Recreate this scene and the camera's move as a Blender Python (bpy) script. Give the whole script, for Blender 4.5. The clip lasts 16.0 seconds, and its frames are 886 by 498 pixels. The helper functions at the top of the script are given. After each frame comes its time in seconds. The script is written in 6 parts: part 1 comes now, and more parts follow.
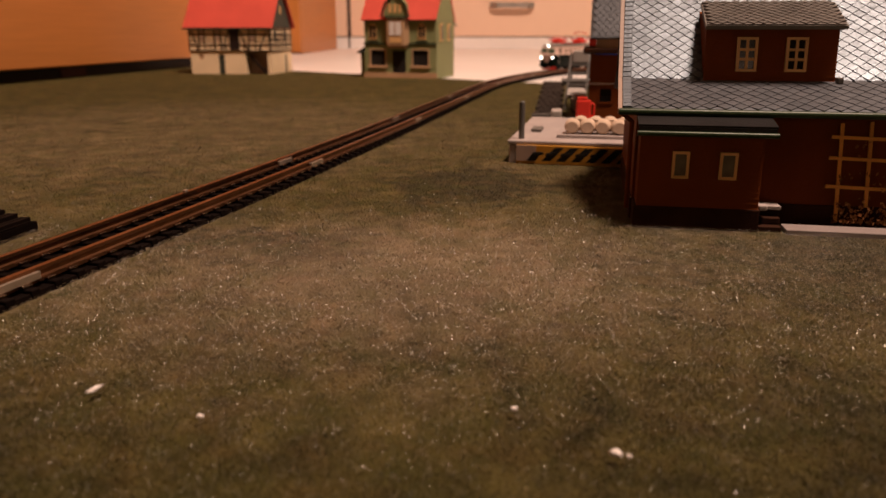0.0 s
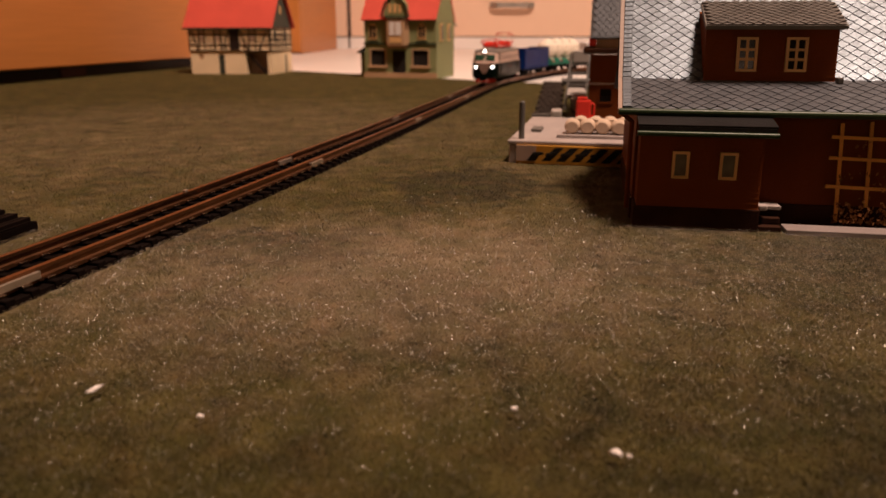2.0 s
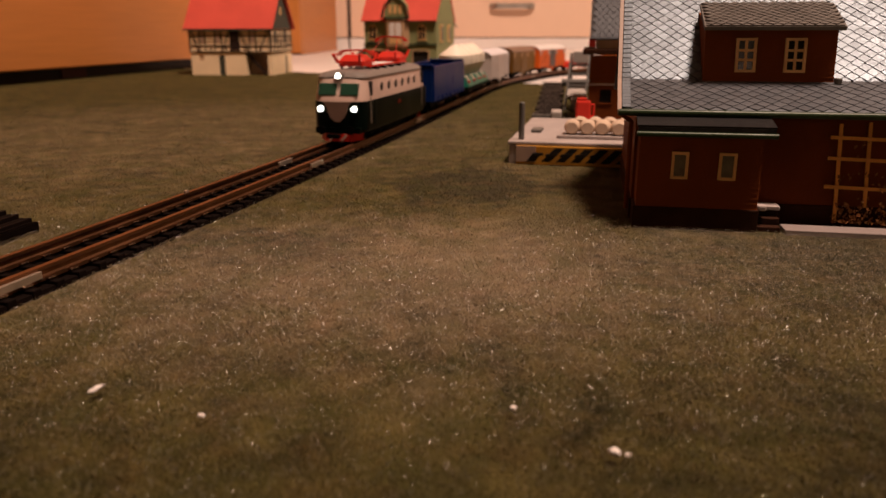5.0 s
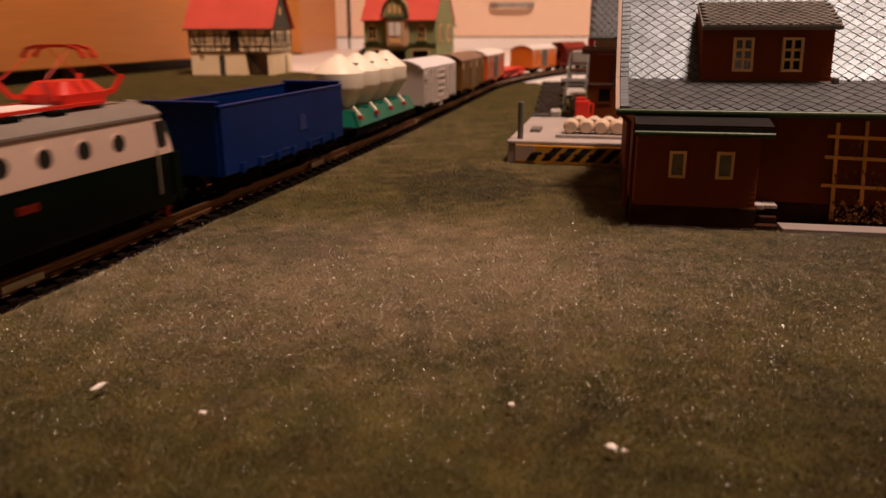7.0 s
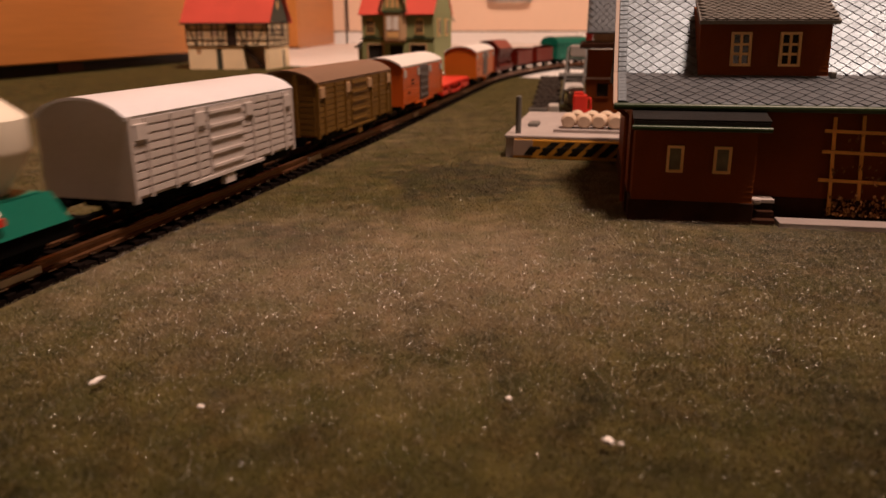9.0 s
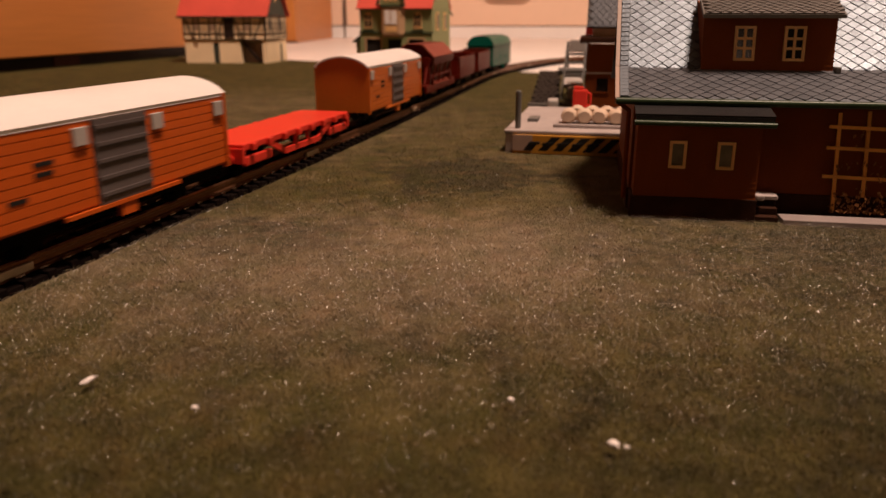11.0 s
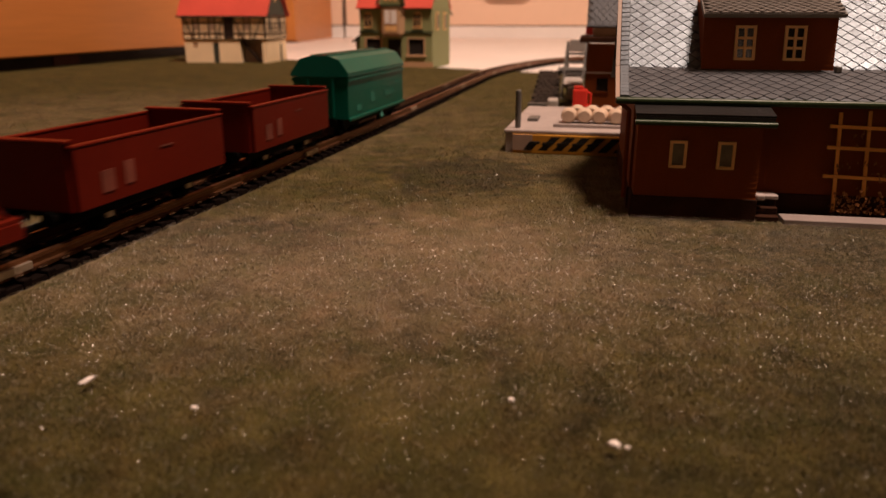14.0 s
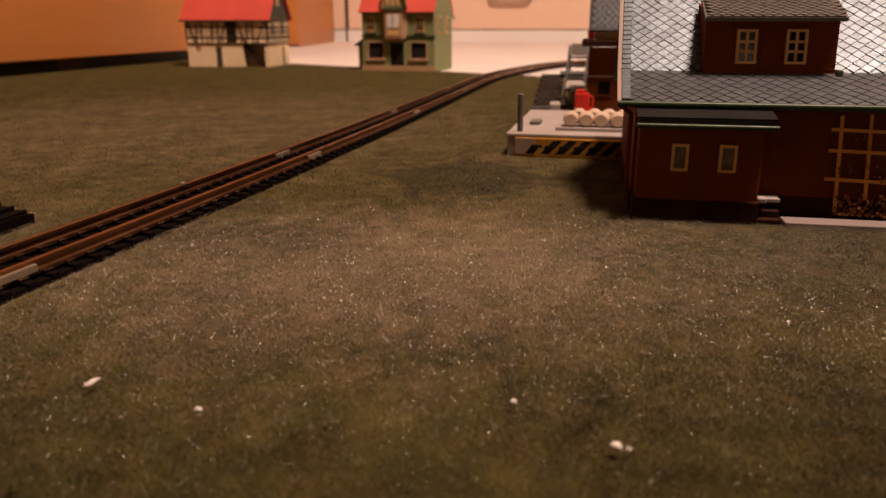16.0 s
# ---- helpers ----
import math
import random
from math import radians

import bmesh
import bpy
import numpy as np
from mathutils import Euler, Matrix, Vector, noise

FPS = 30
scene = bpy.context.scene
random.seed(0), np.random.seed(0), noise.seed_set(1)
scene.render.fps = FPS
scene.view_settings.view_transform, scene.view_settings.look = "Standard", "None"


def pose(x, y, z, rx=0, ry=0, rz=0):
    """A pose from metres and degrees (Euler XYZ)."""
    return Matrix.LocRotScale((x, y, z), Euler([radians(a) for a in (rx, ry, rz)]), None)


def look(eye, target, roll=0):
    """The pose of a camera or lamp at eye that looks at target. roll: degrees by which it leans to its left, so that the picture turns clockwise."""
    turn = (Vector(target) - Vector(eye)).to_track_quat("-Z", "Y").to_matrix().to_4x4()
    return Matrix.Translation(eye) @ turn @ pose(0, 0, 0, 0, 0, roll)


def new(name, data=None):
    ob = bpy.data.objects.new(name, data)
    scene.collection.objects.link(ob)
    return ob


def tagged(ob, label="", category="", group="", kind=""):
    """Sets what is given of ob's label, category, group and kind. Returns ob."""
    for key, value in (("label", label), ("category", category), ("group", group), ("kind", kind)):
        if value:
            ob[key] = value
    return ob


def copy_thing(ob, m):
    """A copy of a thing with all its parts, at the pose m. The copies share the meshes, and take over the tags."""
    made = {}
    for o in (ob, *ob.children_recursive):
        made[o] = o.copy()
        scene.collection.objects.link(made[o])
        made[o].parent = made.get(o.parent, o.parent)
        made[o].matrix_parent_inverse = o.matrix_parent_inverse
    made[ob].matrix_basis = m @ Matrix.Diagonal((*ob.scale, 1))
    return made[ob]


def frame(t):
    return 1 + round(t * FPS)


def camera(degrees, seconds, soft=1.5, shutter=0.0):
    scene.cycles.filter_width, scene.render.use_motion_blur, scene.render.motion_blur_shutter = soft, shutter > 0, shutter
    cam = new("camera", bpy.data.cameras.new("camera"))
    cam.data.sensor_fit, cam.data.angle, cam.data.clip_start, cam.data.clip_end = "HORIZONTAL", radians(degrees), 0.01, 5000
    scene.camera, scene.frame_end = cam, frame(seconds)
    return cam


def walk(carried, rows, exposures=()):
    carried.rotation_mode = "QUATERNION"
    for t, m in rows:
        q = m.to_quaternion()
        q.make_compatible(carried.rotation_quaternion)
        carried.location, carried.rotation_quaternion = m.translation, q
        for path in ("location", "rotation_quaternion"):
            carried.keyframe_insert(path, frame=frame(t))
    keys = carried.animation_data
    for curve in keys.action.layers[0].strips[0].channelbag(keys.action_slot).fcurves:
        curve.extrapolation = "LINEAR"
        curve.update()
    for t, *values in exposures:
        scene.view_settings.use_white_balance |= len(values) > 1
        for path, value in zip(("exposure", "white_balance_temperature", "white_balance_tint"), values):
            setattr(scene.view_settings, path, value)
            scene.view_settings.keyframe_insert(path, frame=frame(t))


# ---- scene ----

# ------------------------------------------------------------------ camera
cam = camera(61.04, 16.0, soft=1.5, shutter=0.5)
cam.data.dof.use_dof = True
cam.data.dof.focus_distance = 0.21
cam.data.dof.aperture_fstop = 24.0
REST = pose(0, 0, 0.058, 73.736, 0, 0)
PATH = [
    (0, REST), (2, REST), (4.2, REST),
    (6.3, pose(0.00037, -0.00195, 0.05820, 73.930, 0.160, 0.030)),
    (6.5, pose(0.00037, -0.00195, 0.05820, 73.886, 0.160, 0.025)),
    (7, pose(0.00042, -0.00192, 0.05833, 73.749, 0.157, -0.002)),
    (7.5, pose(0.00044, -0.00188, 0.05825, 73.633, 0.146, -0.051)),
    (8, pose(0.00041, -0.00193, 0.05832, 73.505, 0.132, -0.102)),
    (8.5, pose(0.00032, -0.00192, 0.05824, 73.413, 0.090, -0.140)),
    (9, pose(0.00044, -0.00210, 0.05828, 73.348, 0.100, -0.160)),
    (11.5, pose(-0.00014, 0.00136, 0.05760, 72.946, -0.114, -0.315)),
    (13, pose(-0.00008, 0.00143, 0.05751, 72.966, -0.101, -0.312)),
    (14, pose(-0.00014, 0.00129, 0.05762, 72.959, -0.110, -0.315)),
    (15, pose(-0.00014, 0.00107, 0.05765, 72.987, -0.110, -0.295)),
    (15.5, pose(-0.00011, 0.00078, 0.05771, 73.111, -0.038, -0.217)),
    (16, pose(-0.00021, 0.00058, 0.05766, 73.234, -0.041, -0.158)),
]
walk(cam, PATH)

# ------------------------------------------------------------------ light
world = bpy.data.worlds.new("room_air")
scene.world = world
world.use_nodes = True
world.node_tree.nodes["Background"].inputs[0].default_value = (1.0, 0.72, 0.45, 1)
world.node_tree.nodes["Background"].inputs[1].default_value = 0.004
scene.view_settings.exposure = 0.0

lamp_data = bpy.data.lights.new("ceiling_bulb", "AREA")
lamp_data.shape, lamp_data.size = "DISK", 0.42
lamp_data.energy = 89.0
lamp_data.color = (1.0, 0.69, 0.53)
lamp = new("ceiling_bulb", lamp_data)
lamp.matrix_world = look((0.58, 0.02, 2.33), (0.25, 1.05, 0.0))

# ------------------------------------------------------------------ materials


def mat(name, color, rough=0.5, var=0.12, scale=400.0, bump=0.15, metal=0.0, emit=0.0, spec=0.3, fine=5.0, second=None, stretch=None):
    """Procedural surface: two noises (stains and grain) vary colour and roughness, and a fine bump."""
    m = bpy.data.materials.new(name)
    m.use_nodes = True
    nt = m.node_tree
    b = nt.nodes["Principled BSDF"]
    b.inputs["Roughness"].default_value = rough
    b.inputs["Metallic"].default_value = metal
    b.inputs["Specular IOR Level"].default_value = spec
    co = nt.nodes.new("ShaderNodeTexCoord")
    big = nt.nodes.new("ShaderNodeTexNoise")
    big.inputs["Scale"].default_value = scale * 0.22
    big.inputs["Detail"].default_value = 4
    small = nt.nodes.new("ShaderNodeTexNoise")
    small.inputs["Scale"].default_value = scale * fine
    small.inputs["Detail"].default_value = 3
    src = co.outputs["Object"]
    if stretch:
        mp = nt.nodes.new("ShaderNodeMapping")
        mp.inputs["Scale"].default_value = stretch
        nt.links.new(src, mp.inputs["Vector"])
        src = mp.outputs["Vector"]
    nt.links.new(src, big.inputs["Vector"])
    nt.links.new(src, small.inputs["Vector"])
    rnd = nt.nodes.new("ShaderNodeObjectInfo")
    mix = nt.nodes.new("ShaderNodeMix")
    mix.data_type = "RGBA"
    dark = tuple(c * (1 - 2.2 * var) for c in color) if second is None else second
    light = tuple(min(1, c * (1 + var)) for c in color)
    mix.inputs["A"].default_value = (*[max(0, c) for c in dark], 1)
    mix.inputs["B"].default_value = (*light, 1)
    add = nt.nodes.new("ShaderNodeMath")
    add.operation = "MULTIPLY_ADD"
    nt.links.new(small.outputs["Fac"], add.inputs[0])
    add.inputs[1].default_value = 0.45
    nt.links.new(big.outputs["Fac"], add.inputs[2])
    add2 = nt.nodes.new("ShaderNodeMath")
    add2.operation = "MULTIPLY_ADD"
    nt.links.new(rnd.outputs["Random"], add2.inputs[0])
    add2.inputs[1].default_value = 0.3
    nt.links.new(add.outputs[0], add2.inputs[2])
    rng = nt.nodes.new("ShaderNodeMapRange")
    rng.inputs["From Min"].default_value = 0.45
    rng.inputs["From Max"].default_value = 1.25
    nt.links.new(add2.outputs[0], rng.inputs["Value"])
    nt.links.new(rng.outputs[0], mix.inputs["Factor"])
    nt.links.new(mix.outputs["Result"], b.inputs["Base Color"])
    rr = nt.nodes.new("ShaderNodeMapRange")
    rr.inputs["To Min"].default_value = max(0.04, rough - 0.1)
    rr.inputs["To Max"].default_value = min(1, rough + 0.12)
    nt.links.new(big.outputs["Fac"], rr.inputs["Value"])
    nt.links.new(rr.outputs[0], b.inputs["Roughness"])
    if bump:
        bp = nt.nodes.new("ShaderNodeBump")
        bp.inputs["Strength"].default_value = bump
        bp.inputs["Distance"].default_value = 0.0004
        nt.links.new(small.outputs["Fac"], bp.inputs["Height"])
        nt.links.new(bp.outputs["Normal"], b.inputs["Normal"])
    if emit:
        b.inputs["Emission Color"].default_value = (*color, 1)
        b.inputs["Emission Strength"].default_value = emit
    return m


def mat_glass(name, tint):
    m = bpy.data.materials.new(name)
    m.use_nodes = True
    b = m.node_tree.nodes["Principled BSDF"]
    b.inputs["Base Color"].default_value = (*tint, 1)
    b.inputs["Roughness"].default_value = 0.08
    b.inputs["Transmission Weight"].default_value = 0.35
    return m


def mat_grass(name, blades):
    """Flocked turf: olive and brown fibres in drifts, a lighter brown middle, a shadow painted in."""
    m = bpy.data.materials.new(name)
    m.use_nodes = True
    nt = m.node_tree
    b = nt.nodes["Principled BSDF"]
    co = nt.nodes.new("ShaderNodeTexCoord")
    n1 = nt.nodes.new("ShaderNodeTexNoise")
    n1.inputs["Scale"].default_value = 34
    n1.inputs["Detail"].default_value = 6
    n1.inputs["Roughness"].default_value = 0.62
    n2 = nt.nodes.new("ShaderNodeTexNoise")
    n2.inputs["Scale"].default_value = 130
    n2.inputs["Detail"].default_value = 4
    n3 = nt.nodes.new("ShaderNodeTexNoise")
    n3.inputs["Scale"].default_value = 1400
    n3.inputs["Detail"].default_value = 2
    for n in (n1, n2, n3):
        nt.links.new(co.outputs["Object"], n.inputs["Vector"])
    r1 = nt.nodes.new("ShaderNodeValToRGB")
    e = r1.color_ramp.elements
    e[0].position, e[0].color = 0.28, (0.044, 0.037, 0.016, 1)
    e[1].position, e[1].color = 0.74, (0.240, 0.180, 0.096, 1)
    mid = e.new(0.5)
    mid.color = (0.128, 0.100, 0.047, 1)
    s = nt.nodes.new("ShaderNodeMath")
    s.operation = "MULTIPLY_ADD"
    nt.links.new(n2.outputs["Fac"], s.inputs[0])
    s.inputs[1].default_value = 0.55
    s2 = nt.nodes.new("ShaderNodeMath")
    s2.operation = "MULTIPLY_ADD"
    nt.links.new(n1.outputs["Fac"], s2.inputs[0])
    s2.inputs[1].default_value = 0.55
    s2.inputs[2].default_value = -0.045
    nt.links.new(s2.outputs[0], s.inputs[2])
    last = s
    # mat tone drifts, first one a shadow painted beside the platform: centre, reach, strength
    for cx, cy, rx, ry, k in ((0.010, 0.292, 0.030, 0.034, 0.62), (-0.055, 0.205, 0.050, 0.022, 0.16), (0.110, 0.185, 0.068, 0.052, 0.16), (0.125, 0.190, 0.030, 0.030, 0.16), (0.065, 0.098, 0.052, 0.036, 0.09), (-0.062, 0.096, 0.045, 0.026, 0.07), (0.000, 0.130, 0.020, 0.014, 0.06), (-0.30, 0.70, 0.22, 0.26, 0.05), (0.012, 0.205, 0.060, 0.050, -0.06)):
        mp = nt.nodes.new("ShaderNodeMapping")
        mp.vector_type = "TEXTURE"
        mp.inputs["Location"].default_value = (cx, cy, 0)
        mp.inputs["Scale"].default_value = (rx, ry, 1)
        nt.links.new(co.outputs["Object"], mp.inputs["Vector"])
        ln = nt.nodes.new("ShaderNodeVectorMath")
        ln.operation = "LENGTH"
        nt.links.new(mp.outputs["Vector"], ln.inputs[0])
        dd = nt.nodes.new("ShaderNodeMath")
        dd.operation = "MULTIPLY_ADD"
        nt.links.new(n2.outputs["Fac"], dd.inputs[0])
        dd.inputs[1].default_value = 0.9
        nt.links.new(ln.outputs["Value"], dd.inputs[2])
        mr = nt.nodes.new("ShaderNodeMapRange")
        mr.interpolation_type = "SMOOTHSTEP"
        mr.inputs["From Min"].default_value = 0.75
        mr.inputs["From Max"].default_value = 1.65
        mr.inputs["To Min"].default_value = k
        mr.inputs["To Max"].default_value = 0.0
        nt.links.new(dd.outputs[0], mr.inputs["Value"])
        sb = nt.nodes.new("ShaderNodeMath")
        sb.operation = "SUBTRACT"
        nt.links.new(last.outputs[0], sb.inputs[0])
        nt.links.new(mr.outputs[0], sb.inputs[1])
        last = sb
    if blades:
        geo = nt.nodes.new("ShaderNodeNewGeometry")
        s3 = nt.nodes.new("ShaderNodeMath")
        s3.operation = "MULTIPLY_ADD"
        nt.links.new(geo.outputs["Random Per Island"], s3.inputs[0])
        s3.inputs[1].default_value = 0.22
        s4 = nt.nodes.new("ShaderNodeMath")
        s4.operation = "SUBTRACT"
        nt.links.new(last.outputs[0], s4.inputs[0])
        s4.inputs[1].default_value = 0.075
        nt.links.new(s4.outputs[0], s3.inputs[2])
        last = s3
    else:
        s5 = nt.nodes.new("ShaderNodeMath")
        s5.operation = "SUBTRACT"
        nt.links.new(last.outputs[0], s5.inputs[0])
        s5.inputs[1].default_value = 0.065
        last = s5
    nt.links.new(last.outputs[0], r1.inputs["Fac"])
    n4 = nt.nodes.new("ShaderNodeTexNoise")
    n4.inputs["Scale"].default_value = 75
    n4.inputs["Detail"].default_value = 4
    nt.links.new(co.outputs["Object"], n4.inputs["Vector"])
    gm = nt.nodes.new("ShaderNodeMapRange")
    gm.inputs["From Min"].default_value = 0.47
    gm.inputs["From Max"].default_value = 0.68
    gm.inputs["To Max"].default_value = 0.55
    nt.links.new(n4.outputs["Fac"], gm.inputs["Value"])
    tint = nt.nodes.new("ShaderNodeMix")
    tint.data_type = "RGBA"
    tint.inputs["B"].default_value = (0.086, 0.082, 0.027, 1)
    nt.links.new(gm.outputs[0], tint.inputs["Factor"])
    nt.links.new(r1.outputs["Color"], tint.inputs["A"])
    # lighter, browner middle of the mat against the darker, greener pile round it
    lighter = None
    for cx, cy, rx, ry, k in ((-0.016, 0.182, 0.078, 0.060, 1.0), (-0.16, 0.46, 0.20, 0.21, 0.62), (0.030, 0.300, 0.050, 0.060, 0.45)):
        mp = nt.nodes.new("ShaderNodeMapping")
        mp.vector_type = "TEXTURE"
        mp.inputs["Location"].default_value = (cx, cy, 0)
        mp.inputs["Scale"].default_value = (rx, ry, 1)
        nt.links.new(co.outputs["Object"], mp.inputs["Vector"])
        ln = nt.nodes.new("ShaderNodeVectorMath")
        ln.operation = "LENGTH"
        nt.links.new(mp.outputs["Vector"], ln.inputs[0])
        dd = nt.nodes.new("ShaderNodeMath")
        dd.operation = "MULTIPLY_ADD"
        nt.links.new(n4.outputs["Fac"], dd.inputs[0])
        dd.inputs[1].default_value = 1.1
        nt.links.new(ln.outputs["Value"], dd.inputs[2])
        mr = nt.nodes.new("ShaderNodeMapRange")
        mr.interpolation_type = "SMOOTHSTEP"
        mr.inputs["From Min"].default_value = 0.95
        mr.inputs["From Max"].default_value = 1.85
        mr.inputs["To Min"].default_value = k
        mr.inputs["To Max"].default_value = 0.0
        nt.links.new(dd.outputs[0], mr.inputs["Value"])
        if lighter is None:
            lighter = mr
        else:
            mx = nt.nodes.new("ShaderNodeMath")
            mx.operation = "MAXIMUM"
            nt.links.new(lighter.outputs[0], mx.inputs[0])
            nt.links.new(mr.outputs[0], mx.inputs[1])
            lighter = mx
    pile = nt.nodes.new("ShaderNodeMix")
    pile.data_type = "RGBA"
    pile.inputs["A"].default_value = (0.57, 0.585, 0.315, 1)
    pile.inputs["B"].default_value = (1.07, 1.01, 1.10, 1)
    nt.links.new(lighter.outputs[0], pile.inputs["Factor"])
    mul = nt.nodes.new("ShaderNodeMix")
    mul.data_type = "RGBA"
    mul.blend_type = "MULTIPLY"
    mul.inputs["Factor"].default_value = 1.0
    n5 = nt.nodes.new("ShaderNodeTexNoise")
    n5.inputs["Scale"].default_value = 115
    n5.inputs["Detail"].default_value = 5
    n5.inputs["Roughness"].default_value = 0.6
    sh = nt.nodes.new("ShaderNodeMapping")
    sh.inputs["Location"].default_value = (3.1, 1.7, 0)
    nt.links.new(co.outputs["Object"], sh.inputs["Vector"])
    nt.links.new(sh.outputs["Vector"], n5.inputs["Vector"])
    bmr = nt.nodes.new("ShaderNodeMapRange")
    bmr.inputs["From Min"].default_value = 0.50
    bmr.inputs["From Max"].default_value = 0.66
    bmr.inputs["To Max"].default_value = 0.38
    nt.links.new(n5.outputs["Fac"], bmr.inputs["Value"])
    rust = nt.nodes.new("ShaderNodeMix")
    rust.data_type = "RGBA"
    rust.inputs["B"].default_value = (0.150, 0.092, 0.046, 1)
    nt.links.new(bmr.outputs[0], rust.inputs["Factor"])
    nt.links.new(tint.outputs["Result"], rust.inputs["A"])
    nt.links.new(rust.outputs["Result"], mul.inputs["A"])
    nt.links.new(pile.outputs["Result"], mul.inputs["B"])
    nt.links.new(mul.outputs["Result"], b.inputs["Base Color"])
    b.inputs["Roughness"].default_value = 0.50 if blades else 0.85
    b.inputs["Specular IOR Level"].default_value = 0.35 if blades else 0.2
    bp = nt.nodes.new("ShaderNodeBump")
    bp.inputs["Strength"].default_value = 0.7
    bp.inputs["Distance"].default_value = 0.0012
    nt.links.new(n3.outputs["Fac"], bp.inputs["Height"])
    if not blades:
        nt.links.new(bp.outputs["Normal"], b.inputs["Normal"])
    return m


